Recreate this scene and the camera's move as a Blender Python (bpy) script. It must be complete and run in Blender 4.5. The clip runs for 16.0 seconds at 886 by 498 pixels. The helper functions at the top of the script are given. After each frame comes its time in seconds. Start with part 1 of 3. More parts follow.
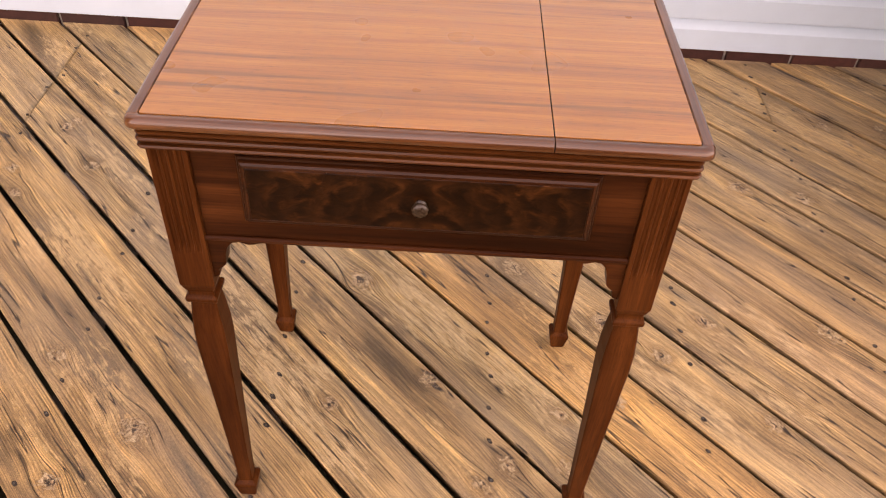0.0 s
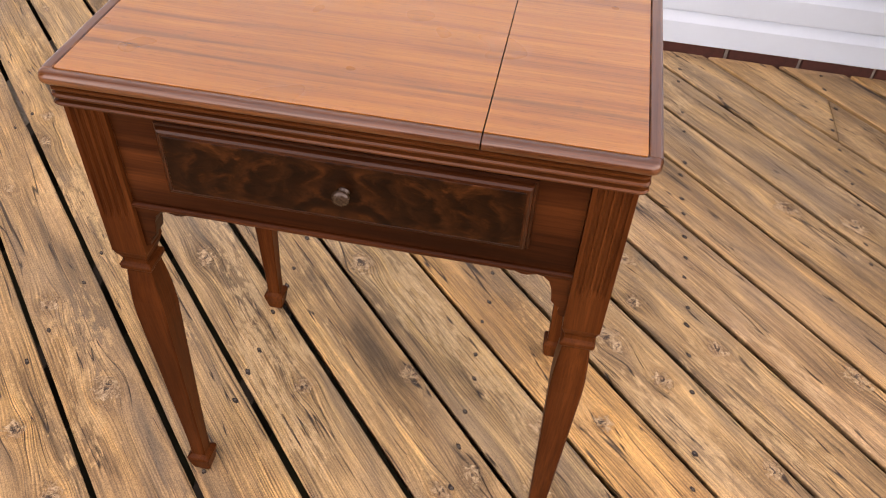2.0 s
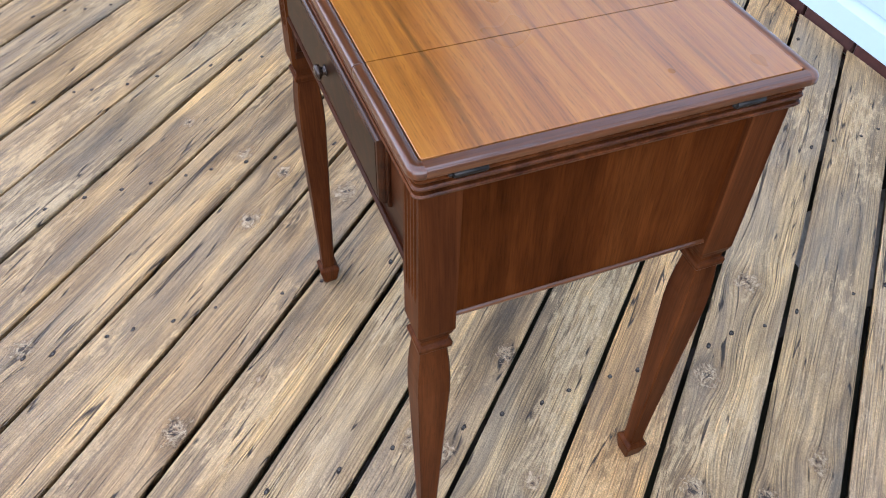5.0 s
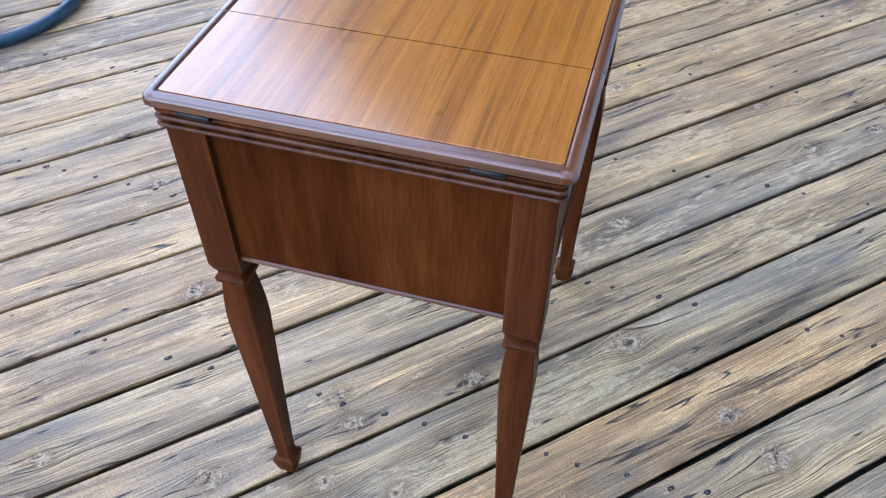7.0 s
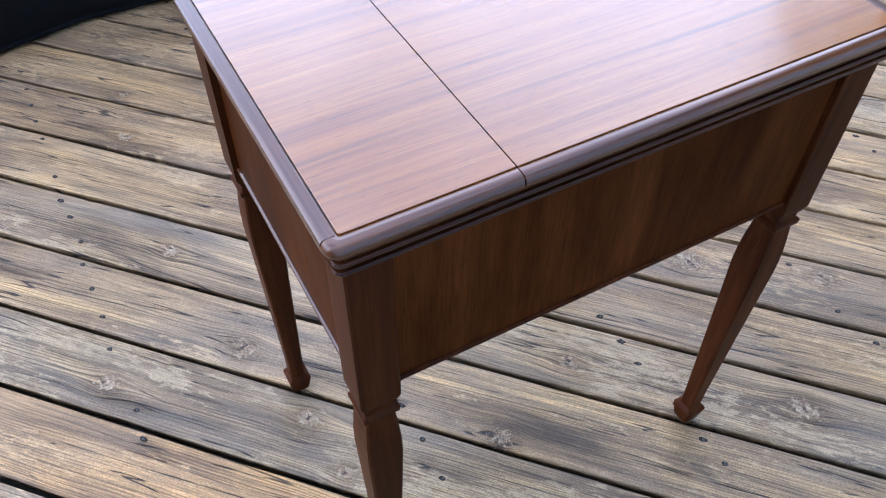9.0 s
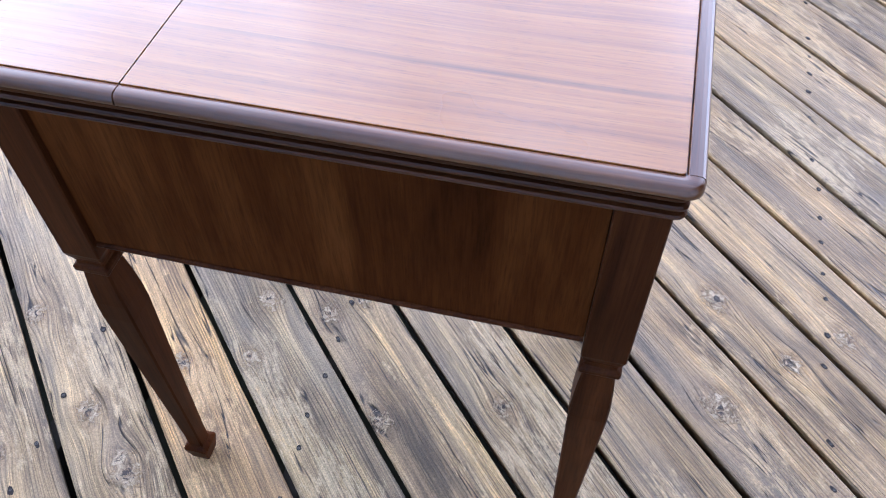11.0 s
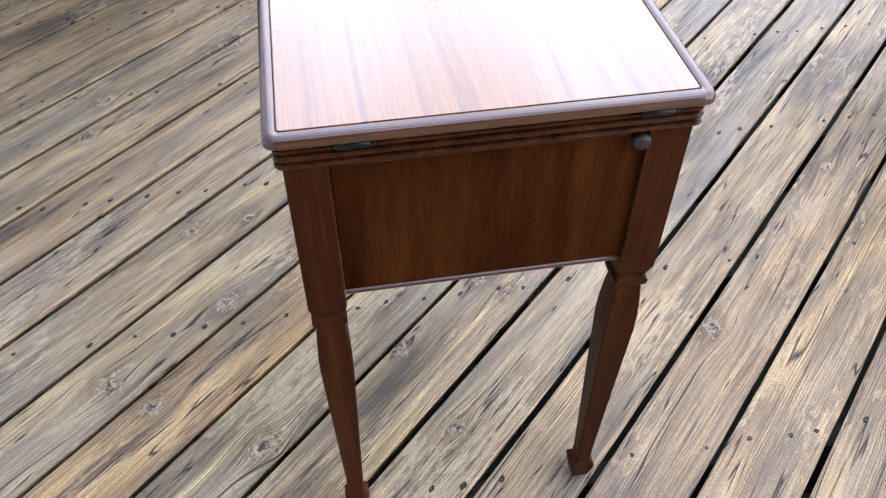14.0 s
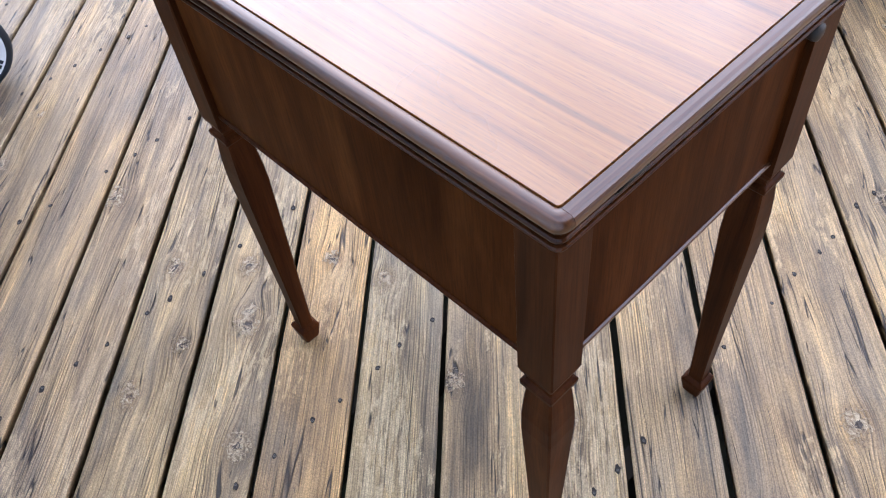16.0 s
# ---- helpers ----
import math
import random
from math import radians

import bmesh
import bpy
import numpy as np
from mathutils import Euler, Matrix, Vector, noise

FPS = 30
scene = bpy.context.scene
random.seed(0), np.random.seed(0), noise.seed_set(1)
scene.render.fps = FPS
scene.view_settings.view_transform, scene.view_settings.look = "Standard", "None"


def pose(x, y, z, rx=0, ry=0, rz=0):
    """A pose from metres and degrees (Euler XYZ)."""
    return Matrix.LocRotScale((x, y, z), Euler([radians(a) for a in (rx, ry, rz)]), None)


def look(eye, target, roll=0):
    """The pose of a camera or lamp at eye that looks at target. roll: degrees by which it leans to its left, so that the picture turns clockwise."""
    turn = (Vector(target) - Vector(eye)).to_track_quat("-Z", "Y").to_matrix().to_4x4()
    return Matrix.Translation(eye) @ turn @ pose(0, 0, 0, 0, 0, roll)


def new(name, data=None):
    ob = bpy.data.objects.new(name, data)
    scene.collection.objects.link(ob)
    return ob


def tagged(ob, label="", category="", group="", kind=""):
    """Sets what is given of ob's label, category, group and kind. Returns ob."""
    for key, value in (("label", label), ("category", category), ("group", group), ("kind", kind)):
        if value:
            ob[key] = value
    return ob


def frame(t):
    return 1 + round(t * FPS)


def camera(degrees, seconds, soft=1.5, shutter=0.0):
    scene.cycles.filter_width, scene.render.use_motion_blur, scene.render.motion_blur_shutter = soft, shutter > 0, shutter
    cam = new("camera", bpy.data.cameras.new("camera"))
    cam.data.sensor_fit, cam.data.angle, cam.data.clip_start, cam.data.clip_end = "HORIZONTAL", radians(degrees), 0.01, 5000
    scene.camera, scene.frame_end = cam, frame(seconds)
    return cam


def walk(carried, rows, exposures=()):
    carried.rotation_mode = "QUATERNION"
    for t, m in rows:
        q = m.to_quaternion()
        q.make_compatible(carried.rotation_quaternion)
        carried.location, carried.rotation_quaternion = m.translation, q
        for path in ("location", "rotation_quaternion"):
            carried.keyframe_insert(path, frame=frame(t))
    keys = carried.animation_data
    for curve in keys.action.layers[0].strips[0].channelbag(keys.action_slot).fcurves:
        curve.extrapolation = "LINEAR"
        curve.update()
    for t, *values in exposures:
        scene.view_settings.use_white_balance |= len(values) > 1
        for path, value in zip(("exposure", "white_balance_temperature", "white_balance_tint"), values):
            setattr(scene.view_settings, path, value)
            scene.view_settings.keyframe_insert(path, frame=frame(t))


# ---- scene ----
cam = camera(57.4, 16.0, 1.15)
PATH = [
    (0, (0.028, -0.918, 1.254), (0.034, 0.545, -0.108), 3.4),
    (0.5, (0.059, -0.926, 1.254), (-0.003, 0.539, -0.106), 2.6),
    (1, (0.075, -0.921, 1.252), (-0.042, 0.533, -0.117), 1.5),
    (1.5, (0.108, -0.905, 1.232), (-0.039, 0.529, -0.154), 2.4),
    (2, (0.201, -0.836, 1.222), (-0.008, 0.577, -0.178), 3.5),
    (2.5, (0.308, -0.789, 1.231), (-0.002, 0.581, -0.193), 3.9),
    (3, (0.497, -0.765, 1.241), (-0.023, 0.537, -0.185), 3.1),
    (3.5, (0.634, -0.72, 1.246), (-0.111, 0.498, -0.155), 2.5),
    (4, (0.69, -0.599, 1.221), (-0.217, 0.492, -0.189), 5.0),
    (4.5, (0.721, -0.518, 1.22), (-0.378, 0.312, -0.23), 4.1),
    (4.7, (0.756, -0.474, 1.221), (-0.419, 0.234, -0.234), 3.1),
    (6.8, (0.853, 0.164, 1.232), (-0.488, -0.137, -0.222), 0.3),
    (7, (0.853, 0.24, 1.238), (-0.471, -0.144, -0.21), 0.1),
    (7.5, (0.776, 0.338, 1.211), (-0.513, -0.194, -0.222), 1.8),
    (8, (0.633, 0.41, 1.211), (-0.557, -0.298, -0.232), 3.5),
    (8.5, (0.536, 0.495, 1.202), (-0.407, -0.483, -0.266), 2.3),
    (8.7, (0.494, 0.551, 1.211), (-0.327, -0.518, -0.267), 1.4),
    (10.8, (-0.157, 0.619, 1.176), (0.061, -0.615, -0.383), -0.9),
    (11, (-0.227, 0.614, 1.177), (0.084, -0.605, -0.377), -0.8),
    (11.5, (-0.377, 0.566, 1.168), (0.166, -0.574, -0.382), -0.1),
    (12, (-0.535, 0.526, 1.179), (0.303, -0.428, -0.367), -0.5),
    (12.5, (-0.702, 0.433, 1.199), (0.382, -0.291, -0.318), 0.6),
    (13, (-0.753, 0.315, 1.202), (0.463, -0.22, -0.293), 2.1),
    (13.5, (-0.836, 0.205, 1.213), (0.466, -0.154, -0.261), 1.9),
    (14, (-0.896, 0.143, 1.223), (0.469, -0.098, -0.218), 0.2),
    (14.5, (-0.907, 0.164, 1.221), (0.461, -0.093, -0.215), -2.0),
    (15, (-0.85, 0.299, 1.216), (0.444, -0.115, -0.251), -4.9),
    (15.5, (-0.735, 0.433, 1.207), (0.427, -0.207, -0.289), -6.0),
    (16, (-0.53, 0.48, 1.181), (0.47, -0.311, -0.359), -7.7),
]
EXPOSURE = [(0, 1.27, 12000, 28), (1.5, 1.24, 11500, 28), (2, 1.27, 10800, 22), (2.5, 1.27, 10100, 19), (3.5, 1.30, 8900, 14), (4.7, 1.37, 6600, 4), (7, 1.46, 5250, 1), (8.5, 1.20, 5450, 4), (11, 1.38, 5550, 7), (12.5, 1.38, 5650, 1), (16, 1.36, 6050, 4)]
walk(cam, [(t, look(eye, target, roll)) for t, eye, target, roll in PATH], EXPOSURE)

# ---- light ----
SUN_AZ, SUN_EL = radians(-30), radians(29)
world = bpy.data.worlds.new("world")
scene.world = world
world.use_nodes = True
wn = world.node_tree
sky = wn.nodes.new("ShaderNodeTexSky")
sky.sky_type, sky.sun_disc = "NISHITA", False
sky.sun_elevation, sky.sun_rotation = SUN_EL, radians(90) - SUN_AZ
sky.air_density, sky.dust_density, sky.ozone_density = 1.0, 2.0, 1.0
veil = wn.nodes.new("ShaderNodeMix")
veil.data_type = "RGBA"
veil.inputs[0].default_value = 0.98
# the cloud cover is thicker and thinner in soft masses
sky_at = wn.nodes.new("ShaderNodeTexCoord")
mass = wn.nodes.new("ShaderNodeTexNoise")
mass.inputs["Scale"].default_value, mass.inputs["Detail"].default_value, mass.inputs["Roughness"].default_value = 3.0, 4.0, 0.5
drift = wn.nodes.new("ShaderNodeVectorMath")
drift.operation = "ADD"
drift.inputs[1].default_value = (29.15, 51.75, 11.29)
wn.links.new(sky_at.outputs["Generated"], drift.inputs[0])
wn.links.new(drift.outputs[0], mass.inputs["Vector"])
# haze: the cover is brighter low down than overhead
height = wn.nodes.new("ShaderNodeSeparateXYZ")
wn.links.new(sky_at.outputs["Generated"], height.inputs[0])
haze = wn.nodes.new("ShaderNodeValToRGB")
haze.color_ramp.elements[0].position, haze.color_ramp.elements[0].color = 0.46, (1.10, 1.09, 1.07, 1)
haze.color_ramp.elements[1].position, haze.color_ramp.elements[1].color = 0.72, (0.72, 0.74, 0.78, 1)
wn.links.new(height.outputs[2], haze.inputs[0])
hazy = wn.nodes.new("ShaderNodeMix")
hazy.data_type, hazy.blend_type = "RGBA", "MULTIPLY"
hazy.inputs[0].default_value = 1.0
wn.links.new(haze.outputs[0], hazy.inputs[7])
tones = wn.nodes.new("ShaderNodeValToRGB")
tones.color_ramp.elements[0].position, tones.color_ramp.elements[0].color = 0.42, (0.58, 0.585, 0.62, 1)
tones.color_ramp.elements[1].position, tones.color_ramp.elements[1].color = 0.62, (1.10, 1.10, 1.09, 1)
wn.links.new(mass.outputs["Fac"], tones.inputs[0])
cloud = wn.nodes.new("ShaderNodeMix")
cloud.data_type, cloud.blend_type = "RGBA", "MULTIPLY"
cloud.inputs[0].default_value = 1.0
cloud.inputs[6].default_value = (11.8, 12.0, 15.4, 1)
wn.links.new(tones.outputs[0], cloud.inputs[7])
wn.links.new(cloud.outputs[2], hazy.inputs[6])
# the veiled sun brightens the cloud round it
toward = wn.nodes.new("ShaderNodeVectorMath")
toward.operation = "DOT_PRODUCT"
toward.inputs[1].default_value = (math.cos(SUN_AZ) * math.cos(SUN_EL), math.sin(SUN_AZ) * math.cos(SUN_EL), math.sin(SUN_EL))
wn.links.new(sky_at.outputs["Generated"], toward.inputs[0])
aureole = wn.nodes.new("ShaderNodeValToRGB")
aureole.color_ramp.interpolation = "EASE"
aureole.color_ramp.elements[0].position, aureole.color_ramp.elements[0].color = 0.955, (0.95, 0.95, 0.96, 1)
aureole.color_ramp.elements[1].position, aureole.color_ramp.elements[1].color = 1.0, (1.16, 1.15, 1.13, 1)
wn.links.new(toward.outputs["Value"], aureole.inputs[0])
glow = wn.nodes.new("ShaderNodeMix")
glow.data_type, glow.blend_type = "RGBA", "MULTIPLY"
glow.inputs[0].default_value = 1.0
wn.links.new(hazy.outputs[2], glow.inputs[6])
wn.links.new(aureole.outputs[0], glow.inputs[7])
wn.links.new(glow.outputs[2], veil.inputs[7])
wn.links.new(sky.outputs[0], veil.inputs[6])
wn.links.new(veil.outputs[2], wn.nodes["Background"].inputs[0])
wn.nodes["Background"].inputs[1].default_value = 0.13

lamp = bpy.data.lights.new("sun", "SUN")
lamp.energy, lamp.angle, lamp.color = 0.2, radians(60), (1.0, 0.96, 0.91)
sun = new("sun", lamp)
sun.matrix_world = look((0, 0, 0), (-math.cos(SUN_AZ) * math.cos(SUN_EL), -math.sin(SUN_AZ) * math.cos(SUN_EL), -math.sin(SUN_EL)))


# ---- materials ----
def material(name, rough=0.5, metal=0.0, coat=0.0, coat_rough=0.1, color=(0.5, 0.5, 0.5)):
    m = bpy.data.materials.new(name)
    m.use_nodes = True
    b = m.node_tree.nodes["Principled BSDF"]
    b.inputs["Base Color"].default_value = (*color, 1)
    b.inputs["Roughness"].default_value = rough
    b.inputs["Metallic"].default_value = metal
    b.inputs["Coat Weight"].default_value = coat
    b.inputs["Coat Roughness"].default_value = coat_rough
    return m, m.node_tree, b


def node(tree, kind, **given):
    n = tree.nodes.new(kind)
    for key, value in given.items():
        n.inputs[key.replace("_", " ")].default_value = value
    return n


def link(tree, a, b):
    tree.links.new(a, b)


def math_node(tree, op, a, b=None):
    n = tree.nodes.new("ShaderNodeMath")
    n.operation = op
    for i, v in enumerate((a, b)):
        if v is None:
            continue
        if isinstance(v, (int, float)):
            n.inputs[i].default_value = v
        else:
            tree.links.new(v, n.inputs[i])
    return n.outputs[0]


def ramp(tree, value, stops):
    r = tree.nodes.new("ShaderNodeValToRGB")
    e = r.color_ramp.elements
    while len(e) < len(stops):
        e.new(0.5)
    for el, (at, c) in zip(e, stops):
        el.position = at
        el.color = (*c, 1) if len(c) == 3 else c
    tree.links.new(value, r.inputs[0])
    return r.outputs[0]


def grey(a):
    return (a, a, a)


def scaled(tree, vector, scale, shift=None):
    n = tree.nodes.new("ShaderNodeMapping")
    n.inputs["Scale"].default_value = scale
    if shift is not None:
        n.inputs["Location"].default_value = shift
    tree.links.new(vector, n.inputs["Vector"])
    return n.outputs[0]


def noise_of(tree, vector, scale, detail=3.0, rough=0.5, distortion=0.0):
    n = node(tree, "ShaderNodeTexNoise", Scale=scale, Detail=detail, Roughness=rough, Distortion=distortion)
    tree.links.new(vector, n.inputs["Vector"])
    return n.outputs["Fac"]


def mix_color(tree, fac, a, b, blend="MIX"):
    n = tree.nodes.new("ShaderNodeMix")
    n.data_type, n.blend_type = "RGBA", blend
    for sock, v in ((n.inputs[0], fac), (n.inputs[6], a), (n.inputs[7], b)):
        if isinstance(v, (int, float)):
            sock.default_value = v
        elif isinstance(v, tuple):
            sock.default_value = (*v, 1)
        else:
            tree.links.new(v, sock)
    return n.outputs[2]


def bump(tree, bsdf, height, strength=0.3, distance=0.002):
    n = node(tree, "ShaderNodeBump", Strength=strength, Distance=distance)
    tree.links.new(height, n.inputs["Height"])
    tree.links.new(n.outputs[0], bsdf.inputs["Normal"])


def cabinet_wood(name, dark, mid, light, axis, streak=30.0, rough=0.32, coat=0.35, coat_rough=0.18, mottled=0.0, draw=0.06, ior=1.5, spec=0.5, lined=0.25, fineness=0.55, pores=0.38):
    """Varnished hardwood with the grain along one axis of the cabinet."""
    m, t, b = material(name, rough=rough, coat=coat, coat_rough=coat_rough)
    co = node(t, "ShaderNodeTexCoord").outputs["Object"]
    b.inputs["Coat IOR"].default_value = ior
    b.inputs["Specular IOR Level"].default_value = spec
    long = {"x": (draw, 1, 1), "y": (1, draw, 1), "z": (1, 1, draw)}[axis]
    # the grain drifts slowly sideways
    drift_by = t.nodes.new("ShaderNodeVectorMath")
    drift_by.operation = "MULTIPLY_ADD"
    wander = node(t, "ShaderNodeTexNoise", Scale=1.0, Detail=2.0, Roughness=0.5)
    link(t, scaled(t, co, tuple(1.6 if v < 1 else 6.0 for v in long)), wander.inputs["Vector"])
    link(t, wander.outputs["Color"], drift_by.inputs[0])
    drift_by.inputs[1].default_value = tuple(0.0 if v < 1 else 0.03 for v in long)
    link(t, co, drift_by.inputs[2])
    at = drift_by.outputs[0]
    sparse = noise_of(t, scaled(t, at, tuple(streak * 1.1 * v * (0.4 if v < 1 else 1) for v in long), (3.1, 1.7, 5.3)), 1.0, 1.0, 0.4)
    wide = noise_of(t, scaled(t, at, tuple(streak * v for v in long)), 1.0, 4.0, 0.62, 0.0)
    fine = noise_of(t, scaled(t, at, tuple(420 * v * (0.4 if v < 1 else 1) for v in long)), 1.0, 2.0, 0.6)
    cloud = noise_of(t, co, 9.0, 2.0, 0.5)
    pore = noise_of(t, scaled(t, at, tuple(60.0 if v < 1 else 900.0 for v in long)), 1.0, 2.0, 0.5)
    col = ramp(t, wide, [(0.30, dark), (0.48, mid), (0.68, light)])
    col = mix_color(t, fineness, col, ramp(t, fine, [(0.32, grey(0.45)), (0.6, grey(1.0))]), "MULTIPLY")
    col = mix_color(t, 0.35 + mottled, col, ramp(t, cloud, [(0.2, grey(0.62)), (0.8, grey(1.15))]), "MULTIPLY")
    col = mix_color(t, lined, col, ramp(t, sparse, [(0.62, grey(1.0)), (0.72, grey(0.35))]), "MULTIPLY")
    col = mix_color(t, pores, col, ramp(t, pore, [(0.30, grey(0.45)), (0.42, grey(1.0))]), "MULTIPLY")
    link(t, col, b.inputs["Base Color"])
    link(t, math_node(t, "ADD", math_node(t, "MULTIPLY", cloud, 0.2), rough - 0.08), b.inputs["Roughness"])
    return m


TOP_WOOD = cabinet_wood("honey_walnut_veneer", (0.250, 0.084, 0.0108), (0.355, 0.128, 0.0170), (0.420, 0.164, 0.0240), "x", 64, 0.28, 1.0, 0.13, -0.15, 0.025, 1.84, 0.2, 0.60, 0.42, 0.55)
RIM_WOOD = cabinet_wood("walnut_lipping", (0.036, 0.0112, 0.0044), (0.116, 0.0392, 0.0135), (0.262, 0.1020, 0.0360), "x", 40, 0.32, 0.80, 0.15, 0.25, 0.03, 1.68, 0.12)
END_WOOD = cabinet_wood("walnut_end_lipping", (0.058, 0.0190, 0.0072), (0.112, 0.0390, 0.0145), (0.170, 0.067, 0.0250), "y", 40, 0.32, 0.85, 0.15, 0.25, 0.03, 1.78, 0.12)
LEG_WOOD = cabinet_wood("walnut_leg", (0.0345, 0.0095, 0.0030), (0.0690, 0.0198, 0.0057), (0.1104, 0.0345, 0.0103), "z", 26, 0.38, 0.04, 0.15, 0.0, 0.06, 1.5, 0.03)
PANEL_WOOD = cabinet_wood("walnut_side_veneer", (0.036, 0.0092, 0.0021), (0.072, 0.0192, 0.0042), (0.114, 0.0340, 0.0080), "z", 17, 0.36, 0.02, 0.12, 0.15, 0.13, 1.5, 0.01)
APRON_WOOD = cabinet_wood("walnut_apron", (0.0179, 0.0050, 0.0018), (0.0426, 0.0119, 0.0037), (0.0918, 0.0278, 0.0087), "x", 34, 0.36, 0.08, 0.15, 0.0, 0.05, 1.5, 0.06)
MOULD_WOOD = cabinet_wood("walnut_moulding", (0.0360, 0.0104, 0.0033), (0.0760, 0.0225, 0.0068), (0.1280, 0.0405, 0.0122), "x", 40, 0.32, 0.30, 0.13, 0.0, 0.03, 1.5, 0.06)
FRAME_WOOD = cabinet_wood("dark_drawer_lipping", (0.015, 0.0045, 0.0017), (0.030, 0.0088, 0.0031), (0.060, 0.0180, 0.0062), "x", 40, 0.28, 0.35, 0.12, 0.0, 0.03, 1.5, 0.08)


def burl():
    """Crotch veneer, matched about the middle of the drawer: arched flames rise from the matched edge."""
    m, t, b = material("dark_crotch_veneer", rough=0.34, coat=0.10, coat_rough=0.12)
    b.inputs["Specular IOR Level"].default_value = 0.06
    co = node(t, "ShaderNodeTexCoord").outputs["Object"]
    s = t.nodes.new("ShaderNodeSeparateXYZ")
    link(t, co, s.inputs[0])
    c = t.nodes.new("ShaderNodeCombineXYZ")
    side = math_node(t, "ABSOLUTE", s.outputs[0])
    link(t, side, c.inputs[0])
    link(t, s.outputs[2], c.inputs[2])
    swirl = noise_of(t, scaled(t, c.outputs[0], (1.0, 1.0, 1.5)), 17.0, 5.0, 0.62, 1.8)
    fleck = noise_of(t, scaled(t, c.outputs[0], (60, 60, 130)), 1.0, 4.0, 0.65, 0.8)
    # arches round a point below the knob
    rise = math_node(t, "SUBTRACT", s.outputs[2], 0.612)
    far = math_node(t, "SQRT", math_node(t, "ADD", math_node(t, "MULTIPLY", side, side), math_node(t, "MULTIPLY", math_node(t, "MULTIPLY", rise, rise), 0.8)))
    arch = math_node(t, "SINE", math_node(t, "ADD", math_node(t, "MULTIPLY", far, 210.0), math_node(t, "MULTIPLY", swirl, 16.0)))
    arch = math_node(t, "ADD", math_node(t, "MULTIPLY", arch, 0.5), 0.5)
    col = ramp(t, swirl, [(0.33, (0.0095, 0.0036, 0.0015)), (0.48, (0.0165, 0.0060, 0.0023)), (0.60, (0.034, 0.0115, 0.0038)), (0.74, (0.066, 0.0220, 0.0068))])
    col = mix_color(t, 0.65, col, ramp(t, arch, [(0.05, grey(0.62)), (0.55, grey(1.0)), (0.95, grey(1.25))]), "MULTIPLY")
    col = mix_color(t, 0.6, col, ramp(t, fleck, [(0.34, grey(0.45)), (0.55, grey(1.0)), (0.7, grey(1.3))]), "MULTIPLY")
    link(t, col, b.inputs["Base Color"])
    return m


BURL = burl()


def plain(name, color, rough, metal=0.0, vary=0.25, scale=30.0, relief=0.1):
    m, t, b = material(name, rough=rough, metal=metal)
    co = node(t, "ShaderNodeTexCoord").outputs["Object"]
    n = noise_of(t, co, scale, 5.0, 0.6)
    lo = tuple(max(0.0, c * (1 - vary)) for c in color)
    hi = tuple(min(1.0, c * (1 + vary)) for c in color)
    link(t, ramp(t, n, [(0.3, lo), (0.7, hi)]), b.inputs["Base Color"])
    link(t, ramp(t, n, [(0.3, grey(max(0.02, rough - 0.08))), (0.7, grey(min(1.0, rough + 0.08)))]), b.inputs["Roughness"])
    bump(t, b, n, relief, 0.001)
    return m


KNOB_WOOD = plain("worn_knob_wood", (0.030, 0.018, 0.011), 0.28, 0, 0.3, 90)
IRON = plain("blackened_hinge_steel", (0.022, 0.020, 0.018), 0.38, 0.6, 0.4, 120)
PEG_WOOD = plain("dull_peg_wood", (0.034, 0.022, 0.015), 0.5, 0, 0.3, 80)
# white siding: the blue cast of the sky's light is put into its colour
VINYL = plain("white_vinyl_skylight_blue", (0.50, 0.66, 0.78), 0.42, 0, 0.03, 6, 0.05)
MORTAR = plain("grey_mortar", (0.36, 0.34, 0.31), 0.9, 0, 0.25, 60, 0.4)
FABRIC = plain("black_cover_fabric", (0.005, 0.0055, 0.007), 0.85, 0, 0.3, 40, 0.3)
FABRIC.node_tree.nodes["Principled BSDF"].inputs["Specular IOR Level"].default_value = 0.15
CORD = plain("black_cord", (0.015, 0.015, 0.016), 0.6, 0, 0.3, 200, 0.3)
TYRE = plain("dark_blue_plastic_tyre", (0.007, 0.014, 0.023), 0.6, 0, 0.3, 30)
WHEEL_WHITE = plain("white_wheel_ring", (0.72, 0.75, 0.78), 0.4, 0, 0.05, 30)
TEAL_STEEL = plain("dark_teal_painted_steel", (0.018, 0.038, 0.046), 0.35, 0.2, 0.3, 30)
RING_STEEL = plain("dark_blue_painted_steel", (0.016, 0.040, 0.058), 0.35, 0.2, 0.3, 30)
GRILL_BODY = plain("black_enamel", (0.014, 0.015, 0.017), 0.3, 0.2, 0.3, 20)
JOIST_WOOD = plain("dark_joist_timber", (0.045, 0.038, 0.030), 0.85, 0, 0.35, 12, 0.4)
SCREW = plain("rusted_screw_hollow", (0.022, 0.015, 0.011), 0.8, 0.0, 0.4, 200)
SCREW_HEAD = plain("dull_screw_steel", (0.10, 0.09, 0.08), 0.5, 0.6, 0.4, 300)
SOIL = plain("bare_shaded_soil_and_grass", (0.055, 0.058, 0.035), 0.95, 0, 0.5, 1.5, 0.5)


LEAF = plain("dark_green_leaves", (0.035, 0.06, 0.018), 0.6, 0, 0.5, 3, 0.1)


